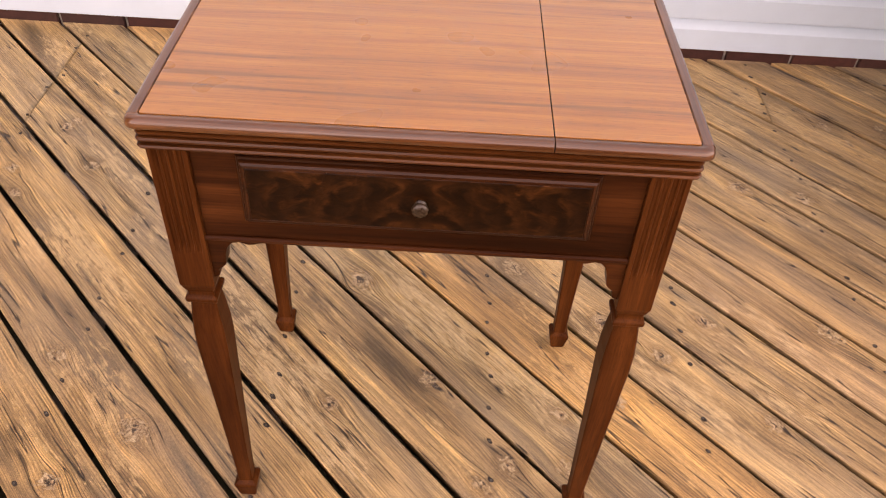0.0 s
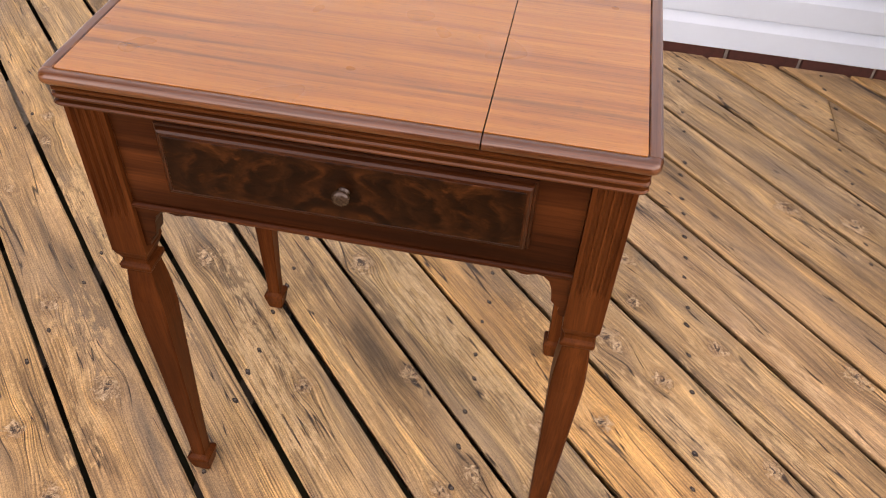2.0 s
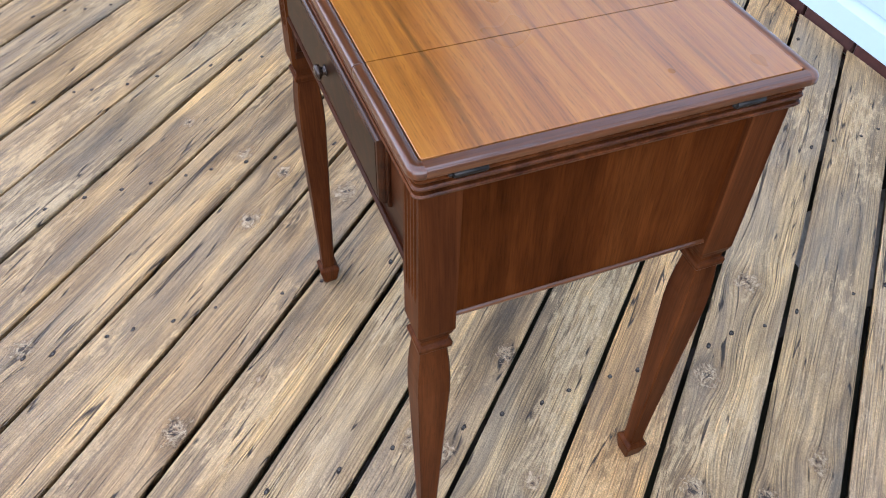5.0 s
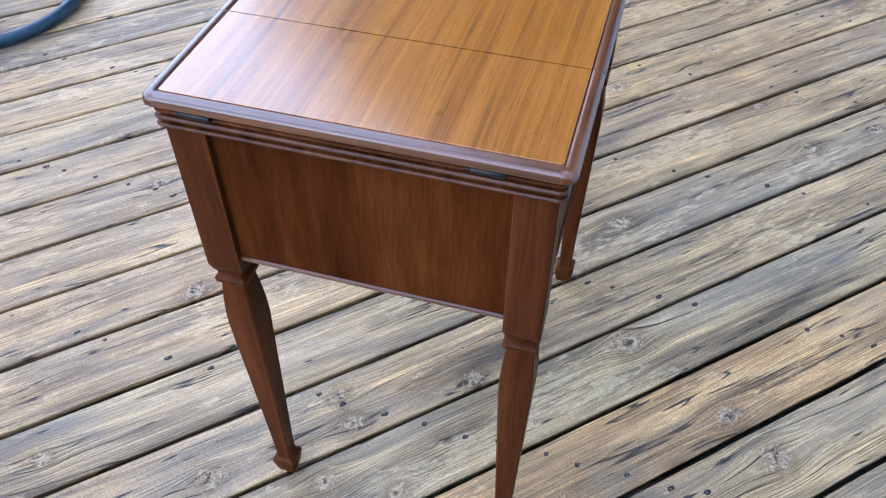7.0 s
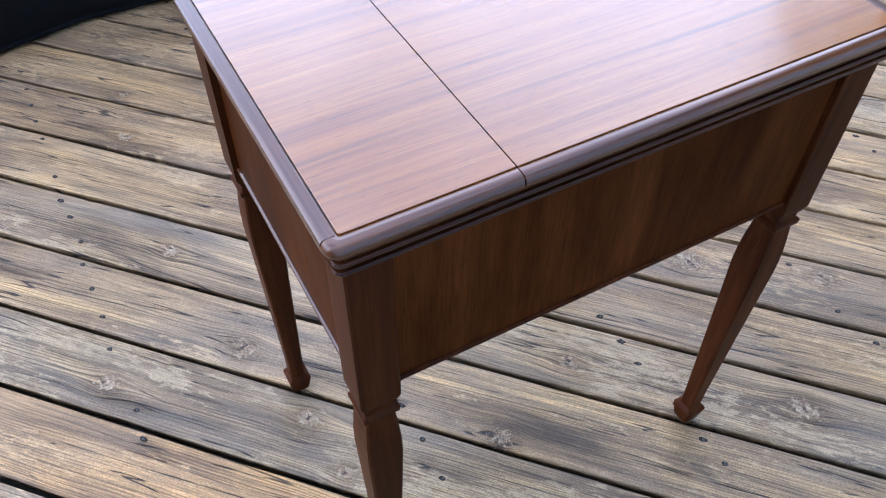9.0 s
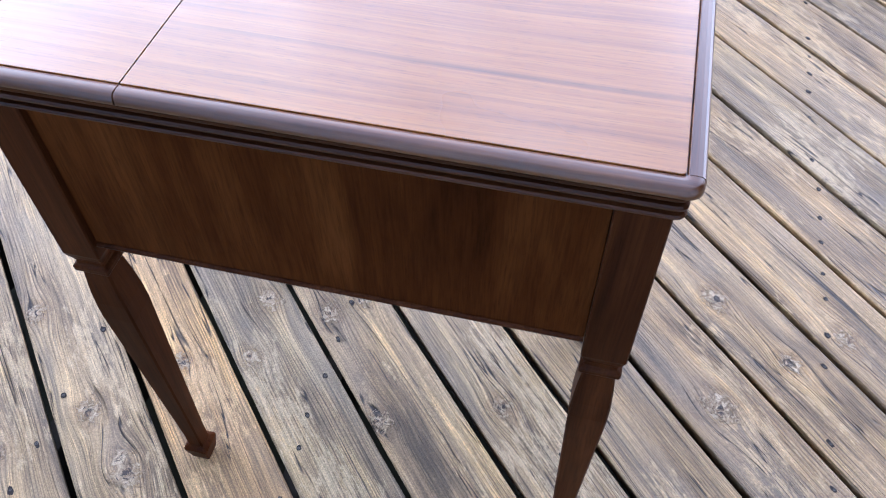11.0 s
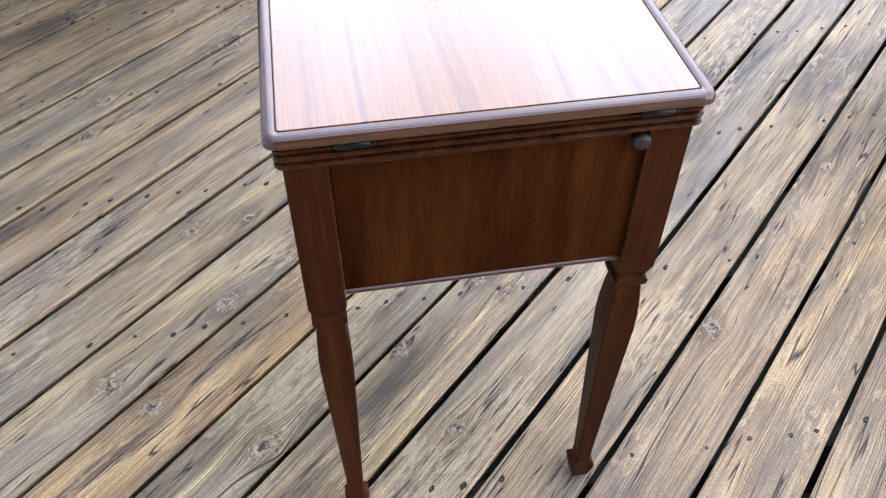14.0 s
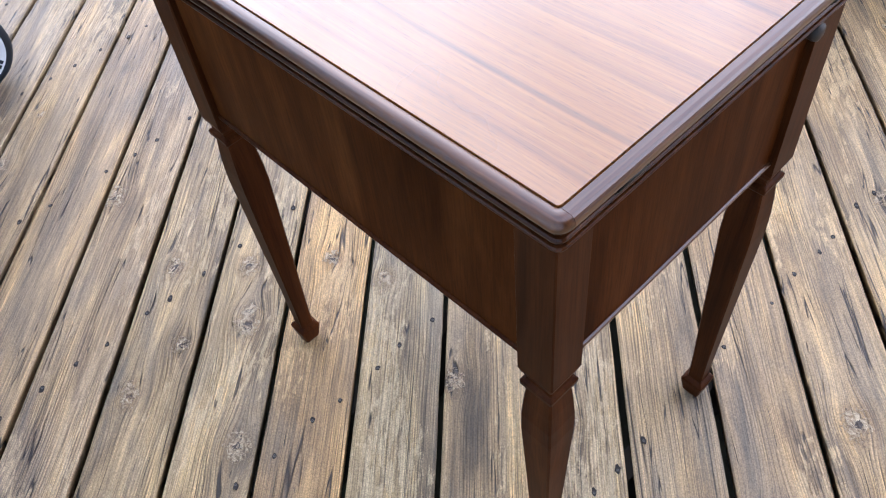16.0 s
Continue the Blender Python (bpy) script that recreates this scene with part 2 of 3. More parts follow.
def brick_material():
    m, t, b = material("dark_red_brick", rough=0.85)
    co = node(t, "ShaderNodeTexCoord").outputs["Object"]
    r = node(t, "ShaderNodeObjectInfo").outputs["Random"]
    n = noise_of(t, co, 45.0, 5.0, 0.65)
    base = ramp(t, r, [(0.0, (0.060, 0.018, 0.014)), (0.5, (0.095, 0.027, 0.019)), (1.0, (0.040, 0.020, 0.018))])
    link(t, mix_color(t, 0.7, base, ramp(t, n, [(0.3, grey(0.5)), (0.7, grey(1.25))]), "MULTIPLY"), b.inputs["Base Color"])
    bump(t, b, n, 0.5, 0.003)
    return m


BRICK = brick_material()


def deck_material():
    """Weathered softwood. The board carries its grain as an attribute: the way along, the way across bent round the knots,
    and the nearness of the next knot. The object's colour is the board's own tint."""
    m, t, b = material("weathered_deck_timber", rough=0.5)
    at = t.nodes.new("ShaderNodeAttribute")
    at.attribute_name = "grain"
    s = t.nodes.new("ShaderNodeSeparateXYZ")
    link(t, at.outputs["Vector"], s.inputs[0])
    along, across, knot = s.outputs
    info = node(t, "ShaderNodeObjectInfo")
    rnd = info.outputs["Random"]
    lift = math_node(t, "MULTIPLY", rnd, 40.0)

    def at_scale(v, ka, kv):
        c = t.nodes.new("ShaderNodeCombineXYZ")
        link(t, math_node(t, "MULTIPLY", along, ka), c.inputs[0])
        link(t, math_node(t, "MULTIPLY", v, kv), c.inputs[1])
        link(t, lift, c.inputs[2])
        return c.outputs[0]

    def times(a, c):
        return math_node(t, "MULTIPLY", a, c)

    pos = node(t, "ShaderNodeNewGeometry").outputs["Position"]
    sway = times(math_node(t, "SUBTRACT", noise_of(t, at_scale(across, 1.1, 6.0), 1.0, 2.0, 0.5), 0.5), 0.030)
    bent = math_node(t, "ADD", across, sway)

    # growth rings: thin dark late wood between pale early wood, sharp where the surface is worn open
    wobble = times(noise_of(t, at_scale(bent, 2.2, 70.0), 1.0, 3.0, 0.55), 17.0)
    year = math_node(t, "SINE", math_node(t, "ADD", times(bent, 1180.0), wobble))
    year = math_node(t, "ADD", times(year, 0.5), 0.5)
    worn = noise_of(t, at_scale(bent, 3.0, 18.0), 1.0, 4.0, 0.6, 0.4)
    lines = times(ramp(t, year, [(0.06, grey(1.0)), (0.34, grey(0.0))]), ramp(t, worn, [(0.40, grey(0.12)), (0.60, grey(1.0))]))
    fibre = noise_of(t, at_scale(bent, 7.0, 620.0), 1.0, 3.0, 0.7)
    streak = noise_of(t, at_scale(bent, 1.6, 95.0), 1.0, 3.0, 0.6)
    tone = noise_of(t, at_scale(bent, 2.4, 16.0), 1.0, 5.0, 0.62, 0.6)
    stain = noise_of(t, at_scale(bent, 3.2, 34.0), 1.0, 5.0, 0.65, 0.5)
    patch = noise_of(t, at_scale(across, 2.2, 7.0), 1.0, 4.0, 0.6, 0.5)
    speck = noise_of(t, pos, 420.0, 2.0, 0.6)

    col = ramp(t, tone, [(0.30, (0.180, 0.146, 0.106)), (0.42, (0.335, 0.256, 0.168)), (0.54, (0.480, 0.370, 0.232)), (0.68, (0.700, 0.535, 0.312))])
    col = mix_color(t, 0.8, col, ramp(t, streak, [(0.30, grey(0.55)), (0.50, grey(1.0)), (0.70, grey(1.28))]), "MULTIPLY")
    col = mix_color(t, times(lines, 0.64), col, (0.105, 0.068, 0.040))
    col = mix_color(t, 0.85, col, ramp(t, fibre, [(0.32, grey(0.32)), (0.50, grey(1.0)), (0.68, grey(1.48))]), "MULTIPLY")
    # silvered and blue-stained sapwood in long tongues
    silver = ramp(t, patch, [(0.44, grey(0.0)), (0.66, grey(0.70))])
    col = mix_color(t, silver, col, mix_color(t, 0.55, col, (0.345, 0.330, 0.315)))
    blue = ramp(t, math_node(t, "ADD", times(stain, 0.7), times(patch, 0.3)), [(0.545, grey(0.0)), (0.64, grey(0.78))])
    col = mix_color(t, blue, col, mix_color(t, 0.62, col, (0.098, 0.104, 0.116)))
    damp = ramp(t, math_node(t, "ADD", times(tone, 0.4), times(patch, 0.6)), [(0.33, grey(0.58)), (0.46, grey(1.0))])
    col = mix_color(t, 0.85, col, damp, "MULTIPLY")
    # torn pale fibres
    fray = times(noise_of(t, at_scale(bent, 22.0, 90.0), 1.0, 5.0, 0.72, 0.5), noise_of(t, at_scale(across, 3.0, 9.0), 1.0, 2.0, 0.5))
    col = mix_color(t, ramp(t, fray, [(0.295, grey(0.0)), (0.345, grey(0.8))]), col, mix_color(t, 0.7, (0.66, 0.545, 0.385), ramp(t, fibre, [(0.35, grey(0.45)), (0.6, grey(1.1))]), "MULTIPLY"))
    col = mix_color(t, 0.5, col, ramp(t, speck, [(0.36, grey(0.40)), (0.62, grey(1.22))]), "MULTIPLY")
    col = mix_color(t, 1.0, col, info.outputs["Color"], "MULTIPLY")

    # long drying checks: thin lines that wander with the grain and break off
    def check(ka, kv, width, gate_a, gate_v, gate):
        n = noise_of(t, at_scale(bent, ka, kv), 1.0, 2.0, 0.5)
        near = math_node(t, "ABSOLUTE", math_node(t, "SUBTRACT", n, 0.5))
        g = noise_of(t, at_scale(bent, gate_a, gate_v), 1.0, 2.0, 0.5)
        return times(ramp(t, near, [(width * 0.35, grey(1.0)), (width, grey(0.0))]), ramp(t, g, [(gate, grey(0.0)), (gate + 0.03, grey(1.0))]))
    crack = math_node(t, "MAXIMUM", check(0.9, 20.0, 0.0075, 2.6, 30.0, 0.54), check(2.4, 46.0, 0.014, 6.0, 50.0, 0.56))
    col = mix_color(t, times(crack, 0.95), col, (0.026, 0.018, 0.013))
    chip = noise_of(t, at_scale(bent, 13.0, 150.0), 1.0, 2.0, 0.5, 0.3)
    chips = ramp(t, chip, [(0.215, grey(0.85)), (0.245, grey(0.0))])
    col = mix_color(t, chips, col, (0.036, 0.025, 0.017))

    # knots: broken cream wood with dark splits round a small brown heart, in a darker surround
    kn = noise_of(t, pos, 62.0, 5.0, 0.74, 1.2)
    kn2 = noise_of(t, at_scale(across, 60.0, 150.0), 1.0, 5.0, 0.72, 1.4)
    rim = math_node(t, "ADD", knot, times(math_node(t, "SUBTRACT", kn, 0.5), 2.0))
    halo = ramp(t, rim, [(0.45, grey(0.52)), (0.85, grey(0.0))])
    col = mix_color(t, halo, col, mix_color(t, 1.0, col, (0.62, 0.54, 0.45), "MULTIPLY"))
    kcol = ramp(t, kn2, [(0.33, (0.022, 0.014, 0.010)), (0.40, (0.19, 0.110, 0.056)), (0.47, (0.45, 0.315, 0.175)), (0.60, (0.76, 0.595, 0.375))])
    kmask = ramp(t, rim, [(0.22, grey(0.88)), (0.36, grey(0.60)), (0.44, grey(0.0))])
    col = mix_color(t, kmask, col, kcol)
    growth = math_node(t, "ADD", times(math_node(t, "SINE", times(rim, 34.0)), 0.5), 0.5)
    col = mix_color(t, times(times(kmask, ramp(t, growth, [(0.0, grey(1.0)), (0.35, grey(0.0))])), 0.55), col, (0.15, 0.085, 0.045))
    heart = ramp(t, rim, [(0.03, grey(0.92)), (0.10, grey(0.0))])
    col = mix_color(t, heart, col, (0.030, 0.018, 0.012))
    link(t, col, b.inputs["Base Color"])
    link(t, ramp(t, stain, [(0.3, grey(0.40)), (0.7, grey(0.62))]), b.inputs["Roughness"])
    b.inputs["Specular IOR Level"].default_value = 0.50
    height = math_node(t, "ADD", times(lines, -0.9), times(fibre, 0.7))
    height = math_node(t, "ADD", height, math_node(t, "ADD", times(crack, -2.4), times(chips, -1.2)))
    height = math_node(t, "ADD", height, math_node(t, "ADD", times(times(kmask, kn2), 2.2), times(heart, -1.5)))
    bump(t, b, height, 0.85, 0.0024)
    return m


DECK_WOOD = deck_material()


# ---- mesh helpers ----
def mesh_of(name, verts, faces, mat, smooth=False):
    me = bpy.data.meshes.new(name)
    me.from_pydata([tuple(v) for v in verts], [], faces)
    me.materials.append(mat)
    me.update()
    if smooth:
        for p in me.polygons:
            p.use_smooth = True
    return me


def tidy(me):
    bm = bmesh.new()
    bm.from_mesh(me)
    bmesh.ops.recalc_face_normals(bm, faces=bm.faces)
    bm.to_mesh(me)
    bm.free()
    return me


def part(name, me, parent=None, label=""):
    ob = new(name, me)
    if parent is not None:
        ob.parent = parent
    return tagged(ob, label) if label else ob


def thing(name, label, category, group="", kind=""):
    return tagged(new(name), label, category, group, kind)


def loft(name, loops, mat, smooth=False, caps=True):
    """A skin over loops of equally many points."""
    n = len(loops[0])
    verts = [p for lp in loops for p in lp]
    faces = []
    for i in range(len(loops) - 1):
        for j in range(n):
            k = (j + 1) % n
            faces.append((i * n + j, i * n + k, (i + 1) * n + k, (i + 1) * n + j))
    if caps:
        faces.append(tuple(range(n))[::-1])
        faces.append(tuple((len(loops) - 1) * n + j for j in range(n)))
    return tidy(mesh_of(name, verts, faces, mat, smooth))


def round_rect(x0, x1, y0, y1, z, r, steps=4):
    """A rectangle at height z with a radius for each corner (front left, front right, back right, back left)."""
    out = []
    for (cx, cy, a0), rr in zip(((x0, y0, 180), (x1, y0, 270), (x1, y1, 0), (x0, y1, 90)), r):
        sx = 1 if cx == x0 else -1
        sy = 1 if cy == y0 else -1
        for i in range(steps + 1):
            a = radians(a0 + 90 * i / steps)
            out.append((cx + sx * rr + rr * math.cos(a), cy + sy * rr + rr * math.sin(a), z))
    return out


def boxy(name, x0, x1, y0, y1, z0, z1, mat, bevel=0.001):
    b = bevel
    r = [b] * 4
    loops = [round_rect(x0 + b, x1 - b, y0 + b, y1 - b, z0, r, 1), round_rect(x0, x1, y0, y1, z0 + b, r, 1),
             round_rect(x0, x1, y0, y1, z1 - b, r, 1), round_rect(x0 + b, x1 - b, y0 + b, y1 - b, z1, r, 1)]
    return loft(name, loops, mat)


def turned(name, profile, mat, origin, axis, n=20):
    """A turned solid: profile of (along, radius) from origin along an axis."""
    ax = Vector(axis).normalized()
    q = ax.to_track_quat("Z", "Y").to_matrix()
    loops = []
    for h, r in profile:
        loops.append([tuple(Vector(origin) + q @ Vector((r * math.cos(2 * math.pi * i / n), r * math.sin(2 * math.pi * i / n), h))) for i in range(n)])
    return loft(name, loops, mat, True)


def tube(name, points, radius, mat, n=8, closed=False):
    """A round bar along points."""
    pts = [Vector(p) for p in points]
    loops = []
    for i, p in enumerate(pts):
        a = pts[i - 1] if (i > 0 or closed) else p
        b = pts[(i + 1) % len(pts)] if (i < len(pts) - 1 or closed) else p
        q = (b - a).to_track_quat("Z", "Y").to_matrix()
        loops.append([tuple(p + q @ Vector((radius * math.cos(2 * math.pi * k / n), radius * math.sin(2 * math.pi * k / n), 0))) for k in range(n)])
    if closed:
        loops.append(loops[0])
    return loft(name, loops, mat, True, not closed)


def sweep_x(name, profile, x0, x1, mat):
    """A closed profile of (y, z) drawn out from x0 to x1."""
    return loft(name, [[(x, y, z) for y, z in profile] for x in (x0, x1)], mat)


# ---- the house wall ----
wall = part("wall_north", boxy("wall_north", -4.6, 4.6, 1.395, 1.60, -0.75, 5.3, MORTAR, 0.004))
tagged(wall, "white vinyl-sided house wall on a dark red brick base", "wall", kind="structure")
BRICK_FACE, SIDE_FACE, SIDE_Z, COURSE = 1.380, 1.358, 0.034, 0.1016
panel_profile = [(1.394, 0.0), (1.362, 0.0), (1.358, 0.003), (1.358, 0.067), (1.3595, 0.0695), (1.366, 0.080), (1.3735, 0.093), (1.376, 0.1012), (1.394, 0.1012)]
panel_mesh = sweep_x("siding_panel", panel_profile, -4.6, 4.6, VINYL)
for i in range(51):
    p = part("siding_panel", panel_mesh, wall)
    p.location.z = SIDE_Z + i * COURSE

# ---- ground and deck frame ----
ground = part("ground", mesh_of("ground", [(-400, -400, -0.75), (400, -400, -0.75), (400, 400, -0.75), (-400, 400, -0.75)], [(0, 1, 2, 3)], SOIL))
tagged(ground, "dark shaded soil and grass below the deck", "ground", kind="structure")
DX, DY0, DY1 = 3.3, -3.5, 1.374
deck = part("deck", boxy("deck", -DX, DX, 1.335, 1.374, -0.22, -0.034, JOIST_WOOD, 0.002))
tagged(deck, "weathered softwood deck with diagonal boards on grey joists", "deck", kind="structure")
joist_mesh = boxy("joist", -0.019, 0.019, DY0, 1.334, -0.22, -0.034, JOIST_WOOD, 0.002)
JOISTS = [0.134 + 0.405 * k for k in range(-8, 8)]
for x in JOISTS:
    j = part("joist", joist_mesh, deck)
    j.location.x = x


def woods():
    """Unseen row of leafy trees added to dim the western sky, as one object."""
    r = random.Random(21)
    verts, faces = [], []

    def blade(c, size):
        b = len(verts)
        d = Vector((r.gauss(0, 1), r.gauss(0, 1), r.gauss(0, 1))).normalized()
        e = d.orthogonal().normalized() * size
        f = d.cross(e).normalized() * size * 0.55
        for p in (c - e, c - f, c + e, c + f):
            verts.append(tuple(p))
        faces.append((b, b + 1, b + 2, b + 3))
    for tx, ty, th in ((-6.2, 4.4, 10.6), (-5.6, 2.2, 9.4), (-6.4, 0.2, 8.6), (-5.8, -1.7, 5.6), (-7.4, 3.0, 12.0), (-7.6, -0.8, 8.0), (-4.9, 1.5, 9.0), (-5.0, -0.4, 6.4), (-5.0, 3.6, 9.5)):
        n, base = 8, len(verts)
        for z, rad in ((-0.76, 0.2), (0.8, 0.15), (2.4, 0.12), (th * 0.8, 0.03)):
            for i in range(n):
                verts.append((tx + rad * math.cos(i * 2 * math.pi / n), ty + rad * math.sin(i * 2 * math.pi / n), z))
        for q in range(3):
            for i in range(n):
                faces.append((base + q * n + i, base + q * n + (i + 1) % n, base + q * n + n + (i + 1) % n, base + q * n + n + i))
        for _ in range(110):
            a, h = r.uniform(0, 6.3), r.uniform(0.9, th)
            rad = (1.9 * math.sin(math.pi * min(1, max(0.12, (h - 0.2) / th))) + 0.25) * r.uniform(0.2, 1.0)
            c = Vector((tx + rad * math.cos(a), ty + rad * math.sin(a), h))
            for _ in range(64 if ty > 1.0 else 46):
                blade(c + Vector((r.gauss(0, 0.3), r.gauss(0, 0.3), r.gauss(0, 0.22))), r.uniform(0.07, 0.14))
    w = part("unseen_shade_trees", mesh_of("unseen_shade_trees", verts, faces, LEAF))
    tagged(w, "unseen dark green leafy trees added to dim the western sky", "trees", kind="stuff")


woods()

# ---- the sewing cabinet ----
cab = thing("sewing_cabinet", "closed reddish-brown walnut sewing cabinet on four tapered legs", "cabinet")
X1, Y0, Y1, SEAM = 0.310, -0.230, 0.205, 0.1405


def leaf(x0, x1, name, label):
    """One leaf of the folding top: a moulded lipping round a slightly raised field."""
    left, right = x0 < -0.3, x1 > 0.3
    rr = [0.012 if left else 0.0004, 0.012 if right else 0.0004, 0.012 if right else 0.0004, 0.012 if left else 0.0004]

    def ring(i, z):
        return round_rect(x0 + (i if left else 0), x1 - (i if right else 0), Y0 + i, Y1 - i, z, [max(0.0003, r - i * 0.6) if r > 0.001 else r for r in rr])
    body = part(name, loft(name, [ring(0.007, 0.7562), ring(0.0018, 0.7570), ring(0.0, 0.7590), ring(0.0, 0.7618), ring(0.0005, 0.7648),
                                  ring(0.0018, 0.7672), ring(0.0040, 0.7686), ring(0.0075, 0.7690), ring(0.0130, 0.7690), ring(0.0136, 0.7678), ring(0.0138, 0.7645)], RIM_WOOD), cab, label)
    for p in body.data.polygons:
        p.use_smooth = len(p.vertices) == 4
    f = part("veneer_field", loft("veneer_field", [ring(0.0149, 0.764), ring(0.0149, 0.7690), ring(0.0152, 0.7693)], TOP_WOOD), body, "honey-brown striped walnut veneer")
    rim = [(0.0, 0.7590), (0.0, 0.7618), (0.0005, 0.7648), (0.0018, 0.7672), (0.0040, 0.7686), (0.0075, 0.7690), (0.0128, 0.7690), (0.0134, 0.7679)]
    if right:
        rim = [(0.0, 0.7590), (0.0, 0.7638), (0.0006, 0.7662), (0.0020, 0.7678), (0.0038, 0.7686), (0.0128, 0.7692), (0.0134, 0.7679)]
    s, xe = (-1, x0) if left else (1, x1)
    pr = [(xe + s * 0.0003 - s * i, z + 0.0003) for i, z in rim] + [(xe - s * 0.0134, 0.765), (xe - s * 0.004, 0.7592)]
    part("end_lipping", loft("end_lipping", [[(x, y, z) for x, z in pr] for y in (Y0 + 0.0152, Y1 - 0.0152)], END_WOOD), body)
    return body


leaf(-X1, SEAM - 0.00065, "top_leaf", "walnut top leaf with moulded edge")
leaf(SEAM + 0.00065, X1, "top_leaf", "narrow walnut top leaf with moulded edge")


def ring2(i, z):
    return round_rect(-0.304 + i, 0.304 - i, -0.2245 + i, 0.1985 - i, z, [0.008] * 4, 3)


UNDER_TOP = [(0.0140, 0.7275), (0.0040, 0.7279), (0.0008, 0.7292), (0.0, 0.7314), (0.0012, 0.7334), (0.0070, 0.7340), (0.0074, 0.7362),
             (0.0030, 0.7367), (0.0006, 0.7384), (0.0, 0.7408), (0.0014, 0.7430), (0.0080, 0.7438), (0.0084, 0.7464),
             (0.0016, 0.7468), (0.0008, 0.7482), (0.0010, 0.7502), (0.0030, 0.7514), (0.0110, 0.7520), (0.0110, 0.7561)]
part("under_top_moulding", loft("under_top_moulding", [ring2(i, z) for i, z in UNDER_TOP], MOULD_WOOD), cab, "stepped walnut moulding below the top")

LX, LYF, LYB, HW = 0.2742, -0.1955, 0.1695, 0.0219


def square(cx, cy, h, z, b=0.0015):
    return round_rect(cx - h, cx + h, cy - h, cy + h, z, [b] * 4, 1)


def fluted_loop(cx, cy, h, z, depth):
    """A square with four flutes in its front face."""
    out = []
    y = cy - h
    for k in range(4):
        c = cx - h + 0.0085 + k * (2 * h - 0.017) / 3
        for dx, d in ((-0.0034, 0), (-0.0022, 0.75), (0, 1), (0.0022, 0.75), (0.0034, 0)):
            out.append((c + dx, y + depth * d, z))
    return [(cx - h, y, z)] + out + [(cx + h, y, z), (cx + h, cy + h, z), (cx - h, cy + h, z)]


def leg(cx, cy, fluted):
    if fluted:
        zs = ((0.5148, 0.0, 0), (0.560, 0.0, 0), (0.569, 0.0001, 0), (0.584, 0.0032, 0), (0.7285, 0.0032, 0))
        me = loft("leg", [fluted_loop(cx, cy, HW, z, d) for z, d, _ in zs], LEG_WOOD)
    else:
        me = loft("leg", [square(cx, cy, HW, 0.5148), square(cx, cy, HW, 0.7285)], LEG_WOOD)
    top = part("leg", me, cab, "square walnut leg block with fluted front" if fluted else "")
    part("collar", loft("collar", [square(cx, cy, h, z, 0.0012) for z, h in ((0.4795, 0.0165), (0.4812, 0.0192), (0.4835, 0.0203), (0.4890, 0.0207), (0.4912, 0.0192),
                                                                           (0.4930, 0.0166), (0.4975, 0.0163), (0.5020, 0.0176), (0.5075, 0.0199), (0.5150, HW))], LEG_WOOD), top)
    prof = [(0.028, 0.0165), (0.040, 0.0118), (0.075, 0.0120)]
    for i in range(1, 15):
        s = i / 14
        z = 0.075 + s * (0.480 - 0.075)
        if s < 0.80:
            h = 0.0120 + (0.0210 - 0.0120) * (s / 0.80) ** 1.05
        else:
            h = 0.0210 - 0.0050 * ((s - 0.80) / 0.20) ** 1.8
        prof.append((z, h))
    me = loft("shaft", [square(cx, cy, h, z, 0.0022) for z, h in prof[1:]], LEG_WOOD)
    part("shaft", me, top)
    part("foot", loft("foot", [square(cx, cy, h, z, 0.002) for z, h in ((0.0, 0.0125), (0.004, 0.0140), (0.030, 0.0182), (0.0345, 0.0186), (0.038, 0.0170), (0.0425, 0.0124))], LEG_WOOD), top)
    return top


for cx in (-LX, LX):
    leg(cx, LYF, True)
    leg(cx, LYB, False)

IN = LX - HW
# front apron with its bead, drawer and brackets
part("front_apron", boxy("front_apron", -IN + 0.0003, IN - 0.0003, -0.2115, -0.190, 0.599, 0.7284, APRON_WOOD, 0.0008), cab)
part("apron_bead", sweep_x("apron_bead", [(-0.190, 0.5925), (-0.214, 0.5925), (-0.2165, 0.5935), (-0.2172, 0.5955), (-0.2165, 0.5975), (-0.214, 0.599), (-0.190, 0.599)], -IN + 0.0004, IN - 0.0004, APRON_WOOD), cab)


def bracket(s):
    """A scrolled corner piece between leg and apron."""
    pts = [(0.0, 0.5920), (0.066, 0.5920), (0.063, 0.5885), (0.056, 0.5858), (0.049, 0.5850), (0.044, 0.5868), (0.038, 0.5885), (0.030, 0.5868),
           (0.0235, 0.5800), (0.0200, 0.5690), (0.0190, 0.5600), (0.0175, 0.5500), (0.0120, 0.5440), (0.0075, 0.5410), (0.0080, 0.5350), (0.0070, 0.5300), (0.0, 0.5270)]
    xs = [(s * (IN - 0.0003 - d), z) for d, z in pts]
    return loft("bracket", [[(x, y, z) for x, z in xs] for y in (-0.2115, -0.192)], APRON_WOOD)


part("bracket", bracket(1), cab)
part("bracket", bracket(-1), cab)


